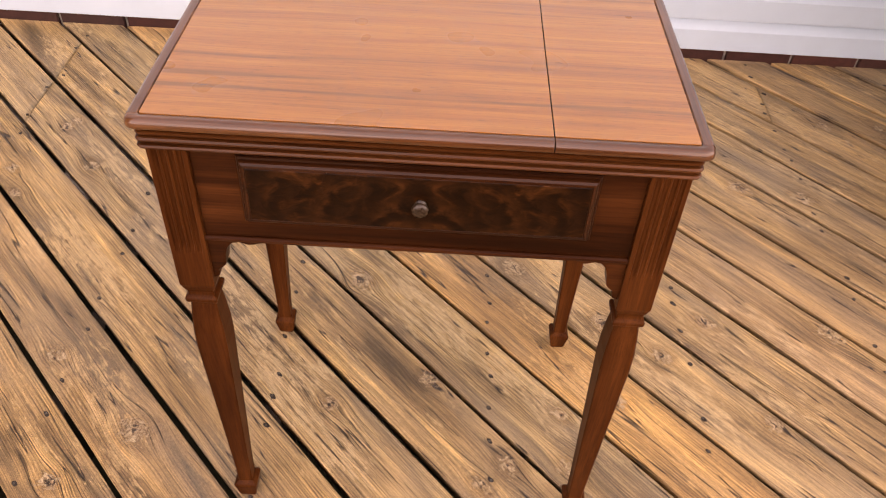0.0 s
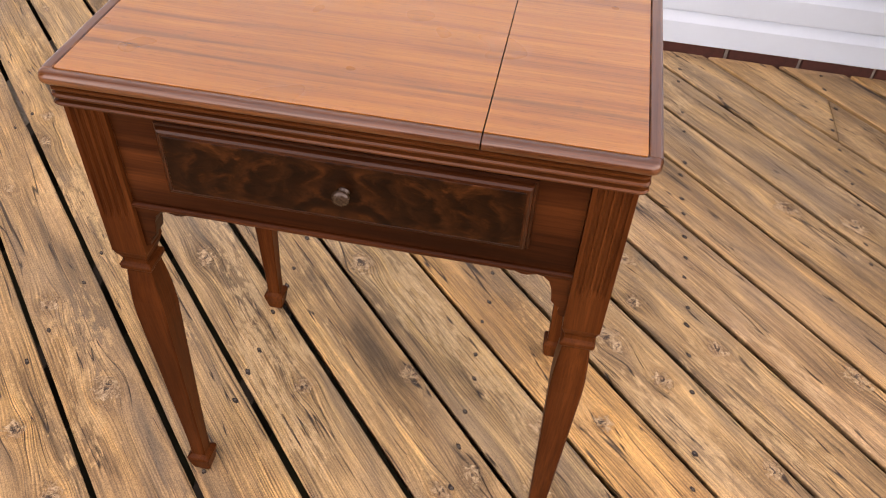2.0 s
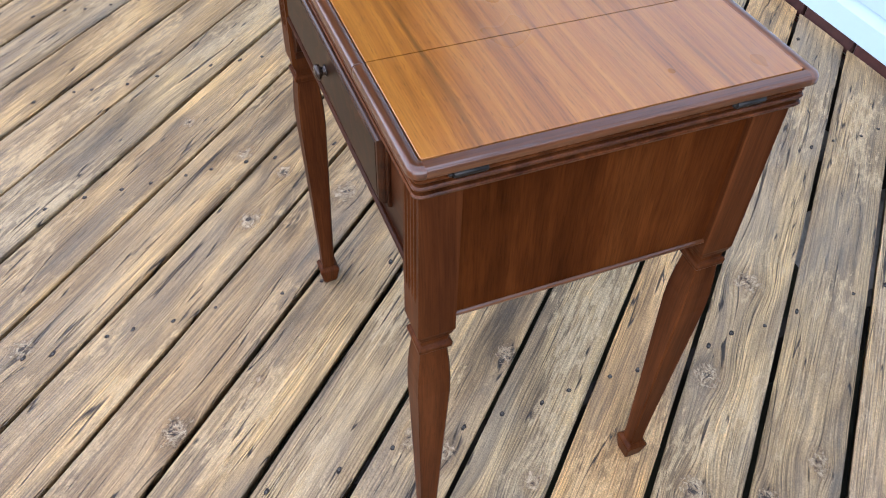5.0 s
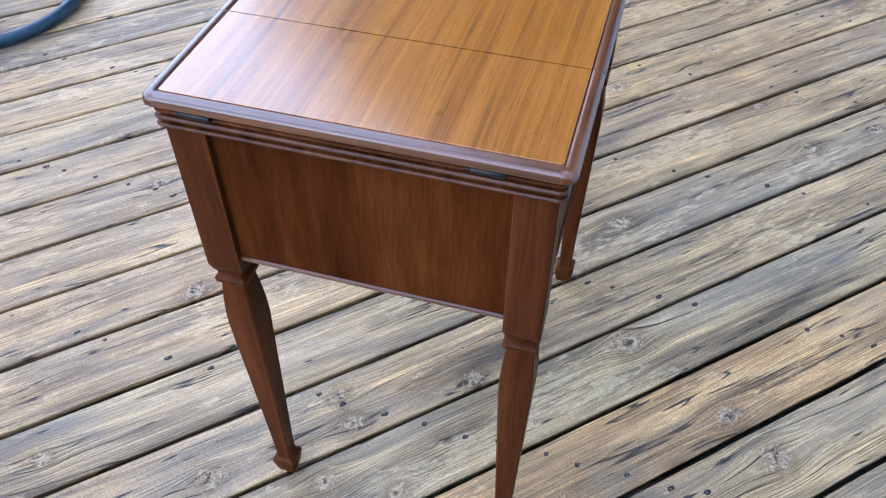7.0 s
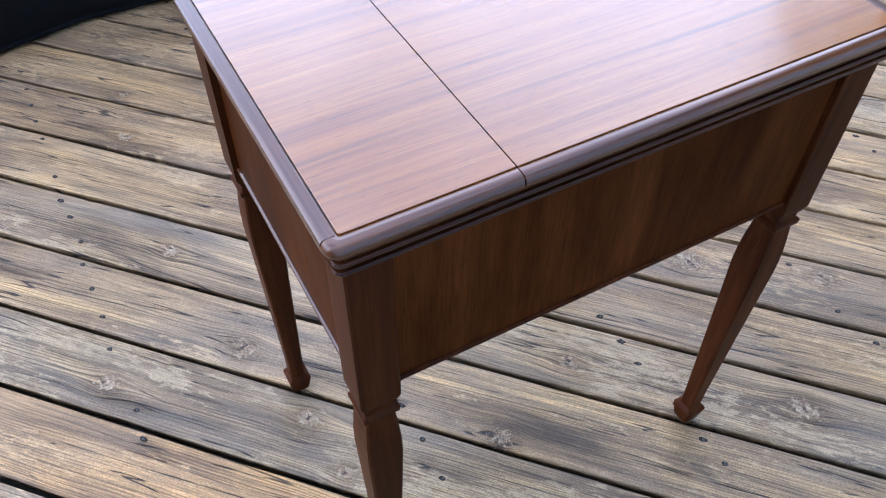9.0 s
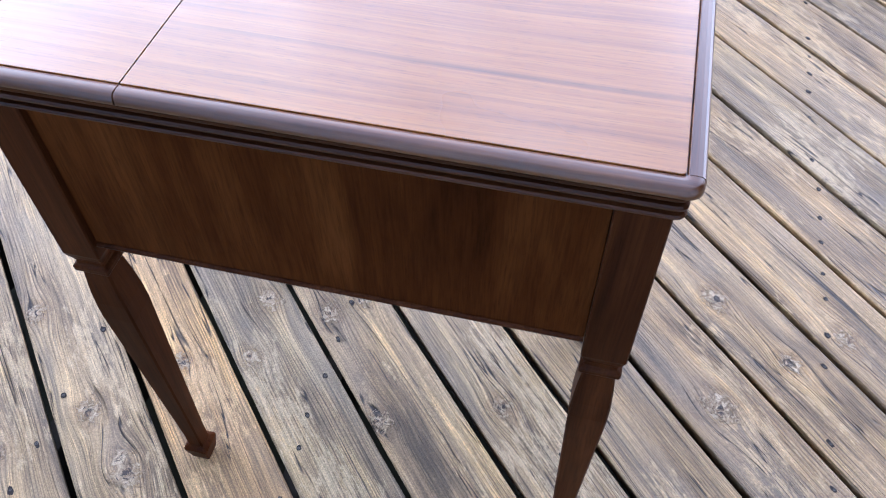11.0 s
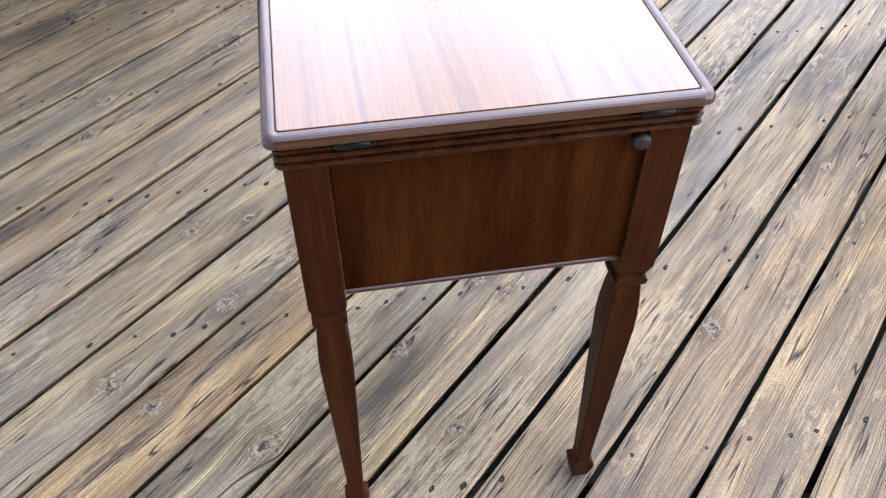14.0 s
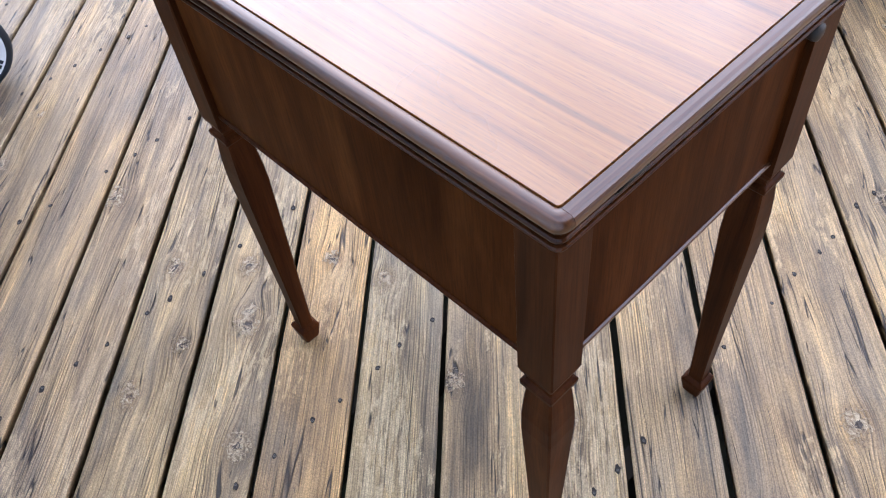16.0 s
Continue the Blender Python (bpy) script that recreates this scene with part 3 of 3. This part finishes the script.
def drawer():
    x0, x1, z0, z1 = -0.2005, 0.2005, 0.6270, 0.7205

    def loop(i, y):
        return [(x0 + i, y, z0 + i), (x1 - i, y, z0 + i), (x1 - i, y, z1 - i), (x0 + i, y, z1 - i)]
    d = part("drawer_front", loft("drawer_front", [loop(0.002, -0.2113), loop(0.0, -0.2118), loop(0.0, -0.2146), loop(0.0012, -0.2160), loop(0.0034, -0.2164), loop(0.0038, -0.2190),
             loop(0.0048, -0.2216), loop(0.0072, -0.2236), loop(0.0098, -0.2241), loop(0.0102, -0.2236)], FRAME_WOOD), cab, "drawer front with moulded edge and dark figured veneer")
    part("veneer_panel", boxy("veneer_panel", x0 + 0.0106, x1 - 0.0106, -0.2246, -0.214, z0 + 0.0106, z1 - 0.0106, BURL, 0.0005), d, "dark matched crotch veneer")
    part("knob", turned("knob", [(0.0, 0.0072), (0.0012, 0.0072), (0.0022, 0.0052), (0.0040, 0.0047), (0.0055, 0.0056), (0.0070, 0.0084), (0.0090, 0.0098), (0.0115, 0.0094), (0.0132, 0.0070), (0.0140, 0.003)],
                        KNOB_WOOD, (0.0030, -0.2246, 0.6735), (0, -1, 0)), d, "small worn round wooden knob")
    return d


drawer()
# drawer runner slots below the drawer
for x in (-0.124, 0.134):
    part("slot_trim", boxy("slot_trim", x - 0.013, x + 0.013, -0.2135, -0.2105, 0.6248, 0.6262, IRON, 0.0003), cab)

# side and back panels with beads
for s, nm in ((1, "side_panel"), (-1, "side_panel")):
    a, b = sorted((s * 0.2885, s * 0.276))
    part(nm, boxy(nm, a, b, LYF + HW + 0.0003, LYB - HW - 0.0003, 0.5355, 0.7284, PANEL_WOOD, 0.0006), cab, "smooth walnut veneer side panel")
    yy0, yy1 = LYF + HW + 0.0004, LYB - HW - 0.0004
    pr = [(s * 0.274, 0.5295), (s * 0.2890, 0.5295), (s * 0.2912, 0.5305), (s * 0.2918, 0.5325), (s * 0.2910, 0.5345), (s * 0.2890, 0.5354), (s * 0.274, 0.5354)]
    part("panel_bead", loft("panel_bead", [[(x, y, z) for x, z in pr] for y in (yy0, yy1)], END_WOOD), cab)
part("back_panel", boxy("back_panel", -IN + 0.0003, IN - 0.0003, 0.171, 0.1835, 0.5355, 0.7284, PANEL_WOOD, 0.0006), cab, "smooth walnut veneer back panel")
part("panel_bead", sweep_x("panel_bead", [(0.171, 0.5295), (0.184, 0.5295), (0.1862, 0.5305), (0.1868, 0.5325), (0.186, 0.5345), (0.184, 0.5354), (0.171, 0.5354)], -IN + 0.0004, IN - 0.0004, LEG_WOOD), cab)
part("bottom_board", boxy("bottom_board", -0.27, 0.27, -0.188, 0.170, 0.600, 0.610, APRON_WOOD, 0.001), cab)

# hinges below the edge of both leaves
for s in (1, -1):
    for y in (-0.172, 0.124):
        h = part("hinge", boxy("hinge", min(s * 0.296, s * 0.3065), max(s * 0.296, s * 0.3065), y - 0.016, y + 0.016, 0.7475, 0.7558, IRON, 0.0008), cab, "small blackened steel hinge")
        part("hinge_barrel", turned("hinge_barrel", [(-0.0165, 0.0026), (-0.0160, 0.0032), (0.0160, 0.0032), (0.0165, 0.0026)], IRON, (s * 0.3062, y, 0.7535), (0, 1, 0), 10), h)
        part("hinge_pin", turned("hinge_pin", [(0, 0.002), (0.0035, 0.0024), (0.005, 0.001)], IRON, (s * 0.3062, y - 0.0165, 0.7535), (0, -1, 0), 8), h)
# stop peg below the top on one side
part("stop_peg", turned("stop_peg", [(0.0, 0.0085), (0.009, 0.0095), (0.013, 0.0085), (0.0145, 0.004)], PEG_WOOD, (-0.2885, -0.1655, 0.7120), (-1, 0, 0), 14), cab, "dull rounded wooden stop peg")
part("side_rail", boxy("side_rail", -0.2945, -0.2886, -0.150, 0.1455, 0.7190, 0.7280, MOULD_WOOD, 0.001), cab)

# ---- covered furniture behind the walk ----


def cover():
    """A black fabric cover, drawn in round the foot, with sagging folds."""
    c = thing("furniture_cover", "black fabric cover with a drawstring hem over patio furniture", "cover")
    nu, loops = 96, []
    rows = [(0.012, 0.00), (0.035, 0.012), (0.07, 0.02), (0.16, 0.022), (0.3, 0.018), (0.5, 0.01), (0.7, 0.0), (0.84, -0.012), (0.90, -0.05), (0.925, -0.12), (0.93, -0.25)]
    cx, cy, hx, hy = 0.35, -1.845, 0.475, 0.40
    for z, grow in rows:
        lp = []
        for i in range(nu):
            a = 2 * math.pi * i / nu
            k = 0.32
            sx = math.copysign(abs(math.cos(a)) ** k, math.cos(a))
            sy = math.copysign(abs(math.sin(a)) ** k, math.sin(a))
            w = 0.016 * noise.noise(Vector((6 * math.cos(a), 6 * math.sin(a), 2.2 * z + 4))) + 0.010 * noise.noise(Vector((15 * math.cos(a), 15 * math.sin(a), 5 * z)))
            x = cx + sx * (hx + grow + w)
            # the front hangs slack in the middle and askew
            slack = max(0.0, sy) * (0.016 * sx - 0.058 * math.exp(-((x - 0.26) / 0.17) ** 2))
            lp.append((x, cy + sy * (hy + grow + w) + slack, z + (0.01 * noise.noise(Vector((9 * math.cos(a), 9 * math.sin(a), 0))) if z > 0.02 else 0)))
        loops.append(lp)
    part("fabric", loft("fabric", loops, FABRIC, True), c)
    part("hem", tube("hem", [(p[0] * 1.0, p[1], 0.016) for p in loops[0]], 0.009, FABRIC, 6, True), c)
    pts = [(-0.095, -1.435, 0.02), (-0.13, -1.412, 0.006), (-0.175, -1.392, 0.005), (-0.225, -1.366, 0.005), (-0.265, -1.334, 0.006), (-0.292, -1.313, 0.010)]
    cord = part("drawstring", tube("drawstring", pts, 0.0027, CORD), c, "loose black drawstring")
    pts = [(-0.100, -1.445, 0.02), (-0.15, -1.398, 0.005), (-0.195, -1.362, 0.004), (-0.235, -1.350, 0.005), (-0.27, -1.330, 0.007), (-0.292, -1.310, 0.010)]
    part("drawstring", tube("drawstring", pts, 0.0027, CORD), c)
    part("cord_lock", turned("cord_lock", [(0, 0.004), (0.003, 0.008), (0.016, 0.0085), (0.020, 0.005), (0.026, 0.0045), (0.030, 0.002)], CORD, (-0.287, -1.314, 0.0095), (-0.8, 0.5, 0), 12), cord, "black plastic cord lock")


cover()


def ring_base():
    r = thing("ring_base", "dark blue painted round steel base ring lying on the deck", "furniture base")
    pts = [(-0.866 + 0.297 * math.cos(2 * math.pi * i / 64), -1.697 + 0.297 * math.sin(2 * math.pi * i / 64), 0.0185) for i in range(64)]
    part("ring", tube("ring", pts, 0.0185, RING_STEEL, 12, True), r)
    for k in range(4):
        a = math.pi / 4 + k * math.pi / 2
        part("spoke", tube("spoke", [(-0.866 + d * math.cos(a), -1.697 + d * math.sin(a), z) for d, z in ((0.283, 0.022), (0.15, 0.05), (0.03, 0.09))], 0.012, RING_STEEL, 8), r)
    part("hub", turned("hub", [(0.0, 0.04), (0.06, 0.042), (0.25, 0.03), (0.26, 0.028)], RING_STEEL, (-0.866, -1.697, 0.07), (0, 0, 1)), r)


ring_base()


def grill():
    g = thing("grill_cart", "dark wheeled grill cart with a white-ringed wheel", "grill")
    wx, wy, R = 1.435, 0.266, 0.107
    for x, s in ((wx, -1), (wx + 0.50, 1)):
        w = part("wheel", turned("wheel", [(-0.006, R * 0.60), (-0.020, R * 0.63), (-0.022, R * 0.90), (-0.014, R * 0.985), (0.0, R), (0.014, R * 0.985), (0.022, R * 0.90), (0.020, R * 0.63), (0.006, R * 0.60)], TYRE, (x, wy, R), (s, 0, 0), 40), g, "dark blue plastic wheel with white ring")
        n = 48
        loops = []
        for i in range(n):
            a = 2 * math.pi * i / n
            loops.append([(x + s * o, wy + r * math.cos(a), R + r * math.sin(a)) for r, o in ((R * 0.62, 0.0205), (R * 0.62, 0.0235), (R * 0.80, 0.0235), (R * 0.80, 0.0205))])
        loops.append(loops[0])
        part("white_ring", loft("white_ring", loops, WHEEL_WHITE, False, False), w, "white ring with worn dark lettering")
        for k in range(5):
            a = radians(-78 + 9.5 * k) if s < 0 else radians(200 + 9.5 * k)
            c = Vector((x + s * 0.0238, wy + R * 0.71 * math.cos(a) * (-s if s < 0 else 1) * (-1 if s < 0 else 1), R + R * 0.71 * math.sin(a)))
            bar = boxy("lettering_bar", -0.0007, 0.0007, -0.0042, 0.0042, -0.0045, 0.0045, TYRE, 0.0003)
            o = part("lettering_bar", bar, w)
            o.location = c
            o.rotation_euler = (a + radians(90), 0, 0)
        part("hub_cap", turned("hub_cap", [(0.0, 0.030), (0.006, 0.028), (0.010, 0.015), (0.012, 0.004)], TYRE, (x + s * 0.020, wy, R), (s, 0, 0)), w)
        for k in range(6):
            a = k * math.pi / 3
            part("spoke", tube("spoke", [(x + s * 0.019, wy + d * math.cos(a), R + d * math.sin(a)) for d in (0.025, R * 0.61)], 0.006, TYRE, 6), w)
    part("axle", tube("axle", [(wx + 0.02, wy, R), (wx + 0.48, wy, R)], 0.008, TEAL_STEEL), g)
    for x in (1.54, 1.92):
        p = part("leg", tube("leg", [(x, 0.86, 0.012), (x, 0.86, 0.42)], 0.021, TEAL_STEEL, 14), g)
        part("foot_cap", turned("foot_cap", [(0.0, 0.026), (0.004, 0.030), (0.055, 0.030), (0.060, 0.024)], TEAL_STEEL, (x, 0.86, 0.0), (0, 0, 1)), p, "dark teal foot cap")
        part("leg", tube("leg", [(x, 0.31, R), (x, 0.31, 0.42)], 0.021, TEAL_STEEL, 14), g)
        part("rail", tube("rail", [(x, 0.31, 0.30), (x, 0.86, 0.30)], 0.012, TEAL_STEEL, 10), g)
    # unseen body set low and unseen shelf added, both to shade the deck
    part("body", boxy("body", 1.50, 2.05, 0.30, 1.24, 0.15, 0.90, GRILL_BODY, 0.02), g)
    part("unseen_shade_shelf", boxy("unseen_shade_shelf", 1.02, 1.484, 0.34, 1.20, 0.862, 0.890, GRILL_BODY, 0.008), g)
    part("lid", loft("lid", [round_rect(1.485 + i, 2.05 - i, 0.22 + i, 1.20 - i, z, [0.03] * 4) for i, z in ((0.004, 0.902), (0.0, 0.94), (0.01, 1.04), (0.05, 1.14), (0.12, 1.18))], GRILL_BODY, True), g)


grill()

# ---- deck boards, screws and bricks ----
ANG = radians(133.5)
D = (math.cos(ANG), math.sin(ANG))
N = (math.sin(ANG), -math.cos(ANG))
PITCH, U0 = 0.1463, 0.0755
GAPS = {-2: 0.0108, -3: 0.0106, 0: 0.0084, 1: 0.0084, 2: 0.0094, 3: 0.0094}
KNOTS = [(-0.706, 0.0674), (-0.968, 0.822), (-0.847, 0.661), (-0.988, 0.54), (-0.615, -0.204), (-0.504, -0.0935), (0.0202, 0.0574), (0.121, -0.164), (0.171, -0.124), (0.267, -0.003), (0.489, 0.148), (0.675, -0.003), (0.927, 0.691),
         (0.857, 0.238), (-0.161, -0.0131), (1.09, 1.03), (-0.867, -0.375), (0.378, 0.233), (0.433, 0.339), (0.383, -0.607), (0.333, -0.315), (-0.968, 0.188), (-0.464, 0.259), (0.564, -0.355), (-1.13, 0.138), (0.282, -0.124),
         (0.192, 0.384), (0.383, 0.0272), (0.398, 0.213), (-0.302, -0.768), (-0.489, -0.31), (0.413, 0.46), (0.595, 0.248), (1.15, 0.369), (0.373, -0.989), (-0.0302, -0.536), (-0.0302, 0.51), (-0.141, 0.319), (0.0302, 0.591), (0.776, 0.721), (-0.706, -0.275)]
# tints of single boards: fresh and warm, silvered, or bluish
TINTS = {-3: (1.10, 0.93, 0.67), -2: (1.00, 0.89, 0.70), -1: (1.06, 0.91, 0.67), 0: (0.94, 0.85, 0.67), 1: (1.22, 0.95, 0.61), 2: (1.05, 0.92, 0.70), 3: (1.02, 0.89, 0.67), 4: (1.01, 0.87, 0.69), 5: (1.05, 0.86, 0.61)}
WEATHER = ((1.08, 0.89, 0.62), (1.00, 0.88, 0.67), (0.97, 0.85, 0.66), (1.13, 0.93, 0.64), (1.05, 0.90, 0.67), (1.01, 0.83, 0.59))
rng = random.Random(7)


def coords(x, y):
    return x * D[0] + y * D[1], x * N[0] + y * N[1]


def gap(k):
    return GAPS.get(k, (0.0092 if k > 3 else 0.0080) + 0.0035 * random.Random(k + 900).random())


def board_mesh(k, a_of, knots):
    """One board. a_of(u) gives its two ends at a place across; ends are cut along the joist or the wall."""
    u_lo, u_hi = U0 + PITCH * k + gap(k) / 2, U0 + PITCH * (k + 1) - gap(k + 1) / 2
    w = u_hi - u_lo
    r = random.Random(k * 31 + 5)
    cup, tip, hump = r.uniform(-0.0016, 0.0012), r.uniform(-0.0012, 0.0012), r.uniform(-0.0008, 0.0008)
    vs = [(0.0050, -0.033), (0.0030, -0.0120), (0.0, -0.0042), (0.0007, -0.0020), (0.0023, -0.0006), (0.0064, 0.0)]
    mid = [(0.0064 + (w - 0.0128) * i / 16, 0.0) for i in range(1, 16)]
    prof = vs + mid + [(w - v, z) for v, z in reversed(vs)]
    n = len(prof)
    c_lo, c_hi = a_of(0.5 * (u_lo + u_hi))
    grid, a = [0.0], c_lo
    span = c_hi - c_lo
    um = 0.5 * (u_lo + u_hi)
    while a < c_hi - 0.012:
        x, y = a * D[0] + um * N[0], a * D[1] + um * N[1]
        a += 0.0085 if x * x + y * y < 1.7 else 0.03
        grid.append(min(1.0, (a - c_lo) / span))
    grid[-1] = 1.0
    verts, gr = [], []
    off = r.uniform(0, 50)
    for s in grid:
        for v, z in prof:
            u = u_lo + v
            e0, e1 = a_of(u)
            al = e0 + (e1 - e0) * s
            q = 2 * v / w - 1
            edge = 0.0009 * noise.noise(Vector((al * 9, k * 3.1, 0 if v < w / 2 else 7)))
            zz = z - 0.0017 + cup * q * q + tip * q * 0.5 + hump * noise.noise(Vector((al * 1.3, k, 0)))
            verts.append((al * D[0] + (u + edge) * N[0], al * D[1] + (u + edge) * N[1], zz))
            vv, near = v, 9.0
            for ka, kv, kr in knots:
                da, dv = al - ka, vv - kv
                if abs(da) > 0.16:
                    continue
                e = math.exp(-(da * da / (2 * (kr * 1.7) ** 2) + dv * dv / (2 * (kr * 1.05) ** 2)))
                near = min(near, math.hypot(da / (kr * 1.25), (v - kv) / kr) * 0.5)
                vv = kv + dv * (1 - 0.72 * e)
            gr.append((al + off, vv, near))
    faces = []
    for i in range(len(grid) - 1):
        for j in range(n - 1):
            faces.append((i * n + j, i * n + j + 1, (i + 1) * n + j + 1, (i + 1) * n + j))
        faces.append((i * n + n - 1, i * n, (i + 1) * n, (i + 1) * n + n - 1))
    faces.append(tuple(range(n)))
    faces.append(tuple((len(grid) - 1) * n + j for j in range(n))[::-1])
    me = mesh_of("board", verts, faces, DECK_WOOD)
    at = me.attributes.new("grain", "FLOAT_VECTOR", "POINT")
    at.data.foreach_set("vector", [c for g in gr for c in g])
    me.polygons.foreach_set("use_smooth", [True] * (len(me.polygons) - 2) + [False] * 2)
    return me


def cut(u, x=None, y=None):
    """The way along at which a board's line u crosses x or y."""
    return (x - u * N[0]) / D[0] if y is None else (y - u * N[1]) / D[1]


WALL_END = 1.371
screws_v, screws_f, screws_m = [], [], []


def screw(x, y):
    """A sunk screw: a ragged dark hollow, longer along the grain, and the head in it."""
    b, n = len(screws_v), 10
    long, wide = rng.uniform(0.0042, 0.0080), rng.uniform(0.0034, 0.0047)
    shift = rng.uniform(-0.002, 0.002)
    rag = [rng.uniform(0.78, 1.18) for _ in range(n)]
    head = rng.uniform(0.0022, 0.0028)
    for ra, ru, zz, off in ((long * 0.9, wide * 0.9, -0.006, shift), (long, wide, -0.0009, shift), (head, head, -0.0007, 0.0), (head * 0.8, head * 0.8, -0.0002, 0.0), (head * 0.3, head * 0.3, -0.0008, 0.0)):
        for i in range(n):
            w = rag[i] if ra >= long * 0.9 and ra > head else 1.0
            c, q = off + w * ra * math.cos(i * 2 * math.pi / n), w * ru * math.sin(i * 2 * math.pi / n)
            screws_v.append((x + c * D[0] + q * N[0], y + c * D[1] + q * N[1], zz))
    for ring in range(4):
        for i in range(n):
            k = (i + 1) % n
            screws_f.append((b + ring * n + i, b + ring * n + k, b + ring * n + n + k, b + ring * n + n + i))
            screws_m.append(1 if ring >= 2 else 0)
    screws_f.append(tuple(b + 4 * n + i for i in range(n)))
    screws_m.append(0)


JOINTS = {-1: -1.086, -2: -1.086, 5: -0.676, 9: 0.944, -8: 0.134, -12: -0.271, 14: 0.539, -15: 0.944, -17: -0.676}
for k in range(-36, 22):
    um = U0 + PITCH * (k + 0.5)

    def far_end(u):
        return min(cut(u, y=WALL_END), cut(u, x=-DX))

    def near_end(u):
        return max(cut(u, y=DY0), cut(u, x=DX))
    if far_end(um) - near_end(um) < 0.25:
        continue
    own = []
    for x, y in KNOTS:
        a, u = coords(x, y)
        v = u - (U0 + PITCH * k + gap(k) / 2)
        if 0.004 < v < PITCH - 0.01:
            own.append((a, v, rng.uniform(0.015, 0.026)))
    lo, hi = near_end(um), far_end(um)
    for _ in range(int((hi - lo) * 1.1)):
        a = rng.uniform(lo, hi)
        x, y = a * D[0] + um * N[0], a * D[1] + um * N[1]
        if -1.2 < x < 1.2 and -0.9 < y < 1.2:
            if rng.random() < 0.75:
                continue
        own.append((a, rng.uniform(0.02, 0.12), rng.uniform(0.006, 0.019)))
    if k in JOINTS and lo + 0.3 < cut(um, x=JOINTS[k]) < hi - 0.3:
        jx = JOINTS[k]
        spans = [lambda u, jx=jx: (near_end(u), cut(u, x=jx + 0.0013)), lambda u, jx=jx: (cut(u, x=jx - 0.0013), far_end(u))]
    else:
        spans = [lambda u: (near_end(u), far_end(u))]
    for sp in spans:
        board = part("board", board_mesh(k, sp, own), deck)
        board.color = (*TINTS.get(k, random.Random(k + 411).choice(WEATHER)), 1)
    for jx in JOISTS:
        rows = [0.022 + rng.uniform(-0.006, 0.006), PITCH - 0.030 + rng.uniform(-0.006, 0.006)]
        if rng.random() < 0.45:
            rows.append(0.068 + rng.uniform(-0.012, 0.012))
        for v in rows:
            u = U0 + PITCH * k + v
            x = jx + rng.uniform(-0.006, 0.006) + (rng.choice((-0.012, 0.012)) if k in JOINTS and abs(jx - JOINTS[k]) < 0.01 else 0)
            a = cut(u, x=x)
            y = a * D[1] + u * N[1]
            if DY0 + 0.02 < y < WALL_END - 0.02 and abs(x) < DX - 0.02:
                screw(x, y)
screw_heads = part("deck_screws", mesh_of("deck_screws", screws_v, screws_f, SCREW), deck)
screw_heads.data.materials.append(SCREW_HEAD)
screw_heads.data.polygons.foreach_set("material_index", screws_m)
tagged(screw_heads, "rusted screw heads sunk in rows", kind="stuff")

brick_mesh = boxy("brick", -0.0985, 0.0985, BRICK_FACE, BRICK_FACE + 0.09, -0.0285, 0.0285, BRICK, 0.003)
for c, z in ((0, 0.004), (1, -0.063), (2, -0.130), (3, -0.197)):
    for i in range(-20, 20):
        x = 0.883 + 0.104 + 0.2085 * i + (0.104 if c % 2 else 0)
        if abs(x) < 4.4:
            b = part("brick", brick_mesh, wall)
            b.location = (x, 0.0, z)
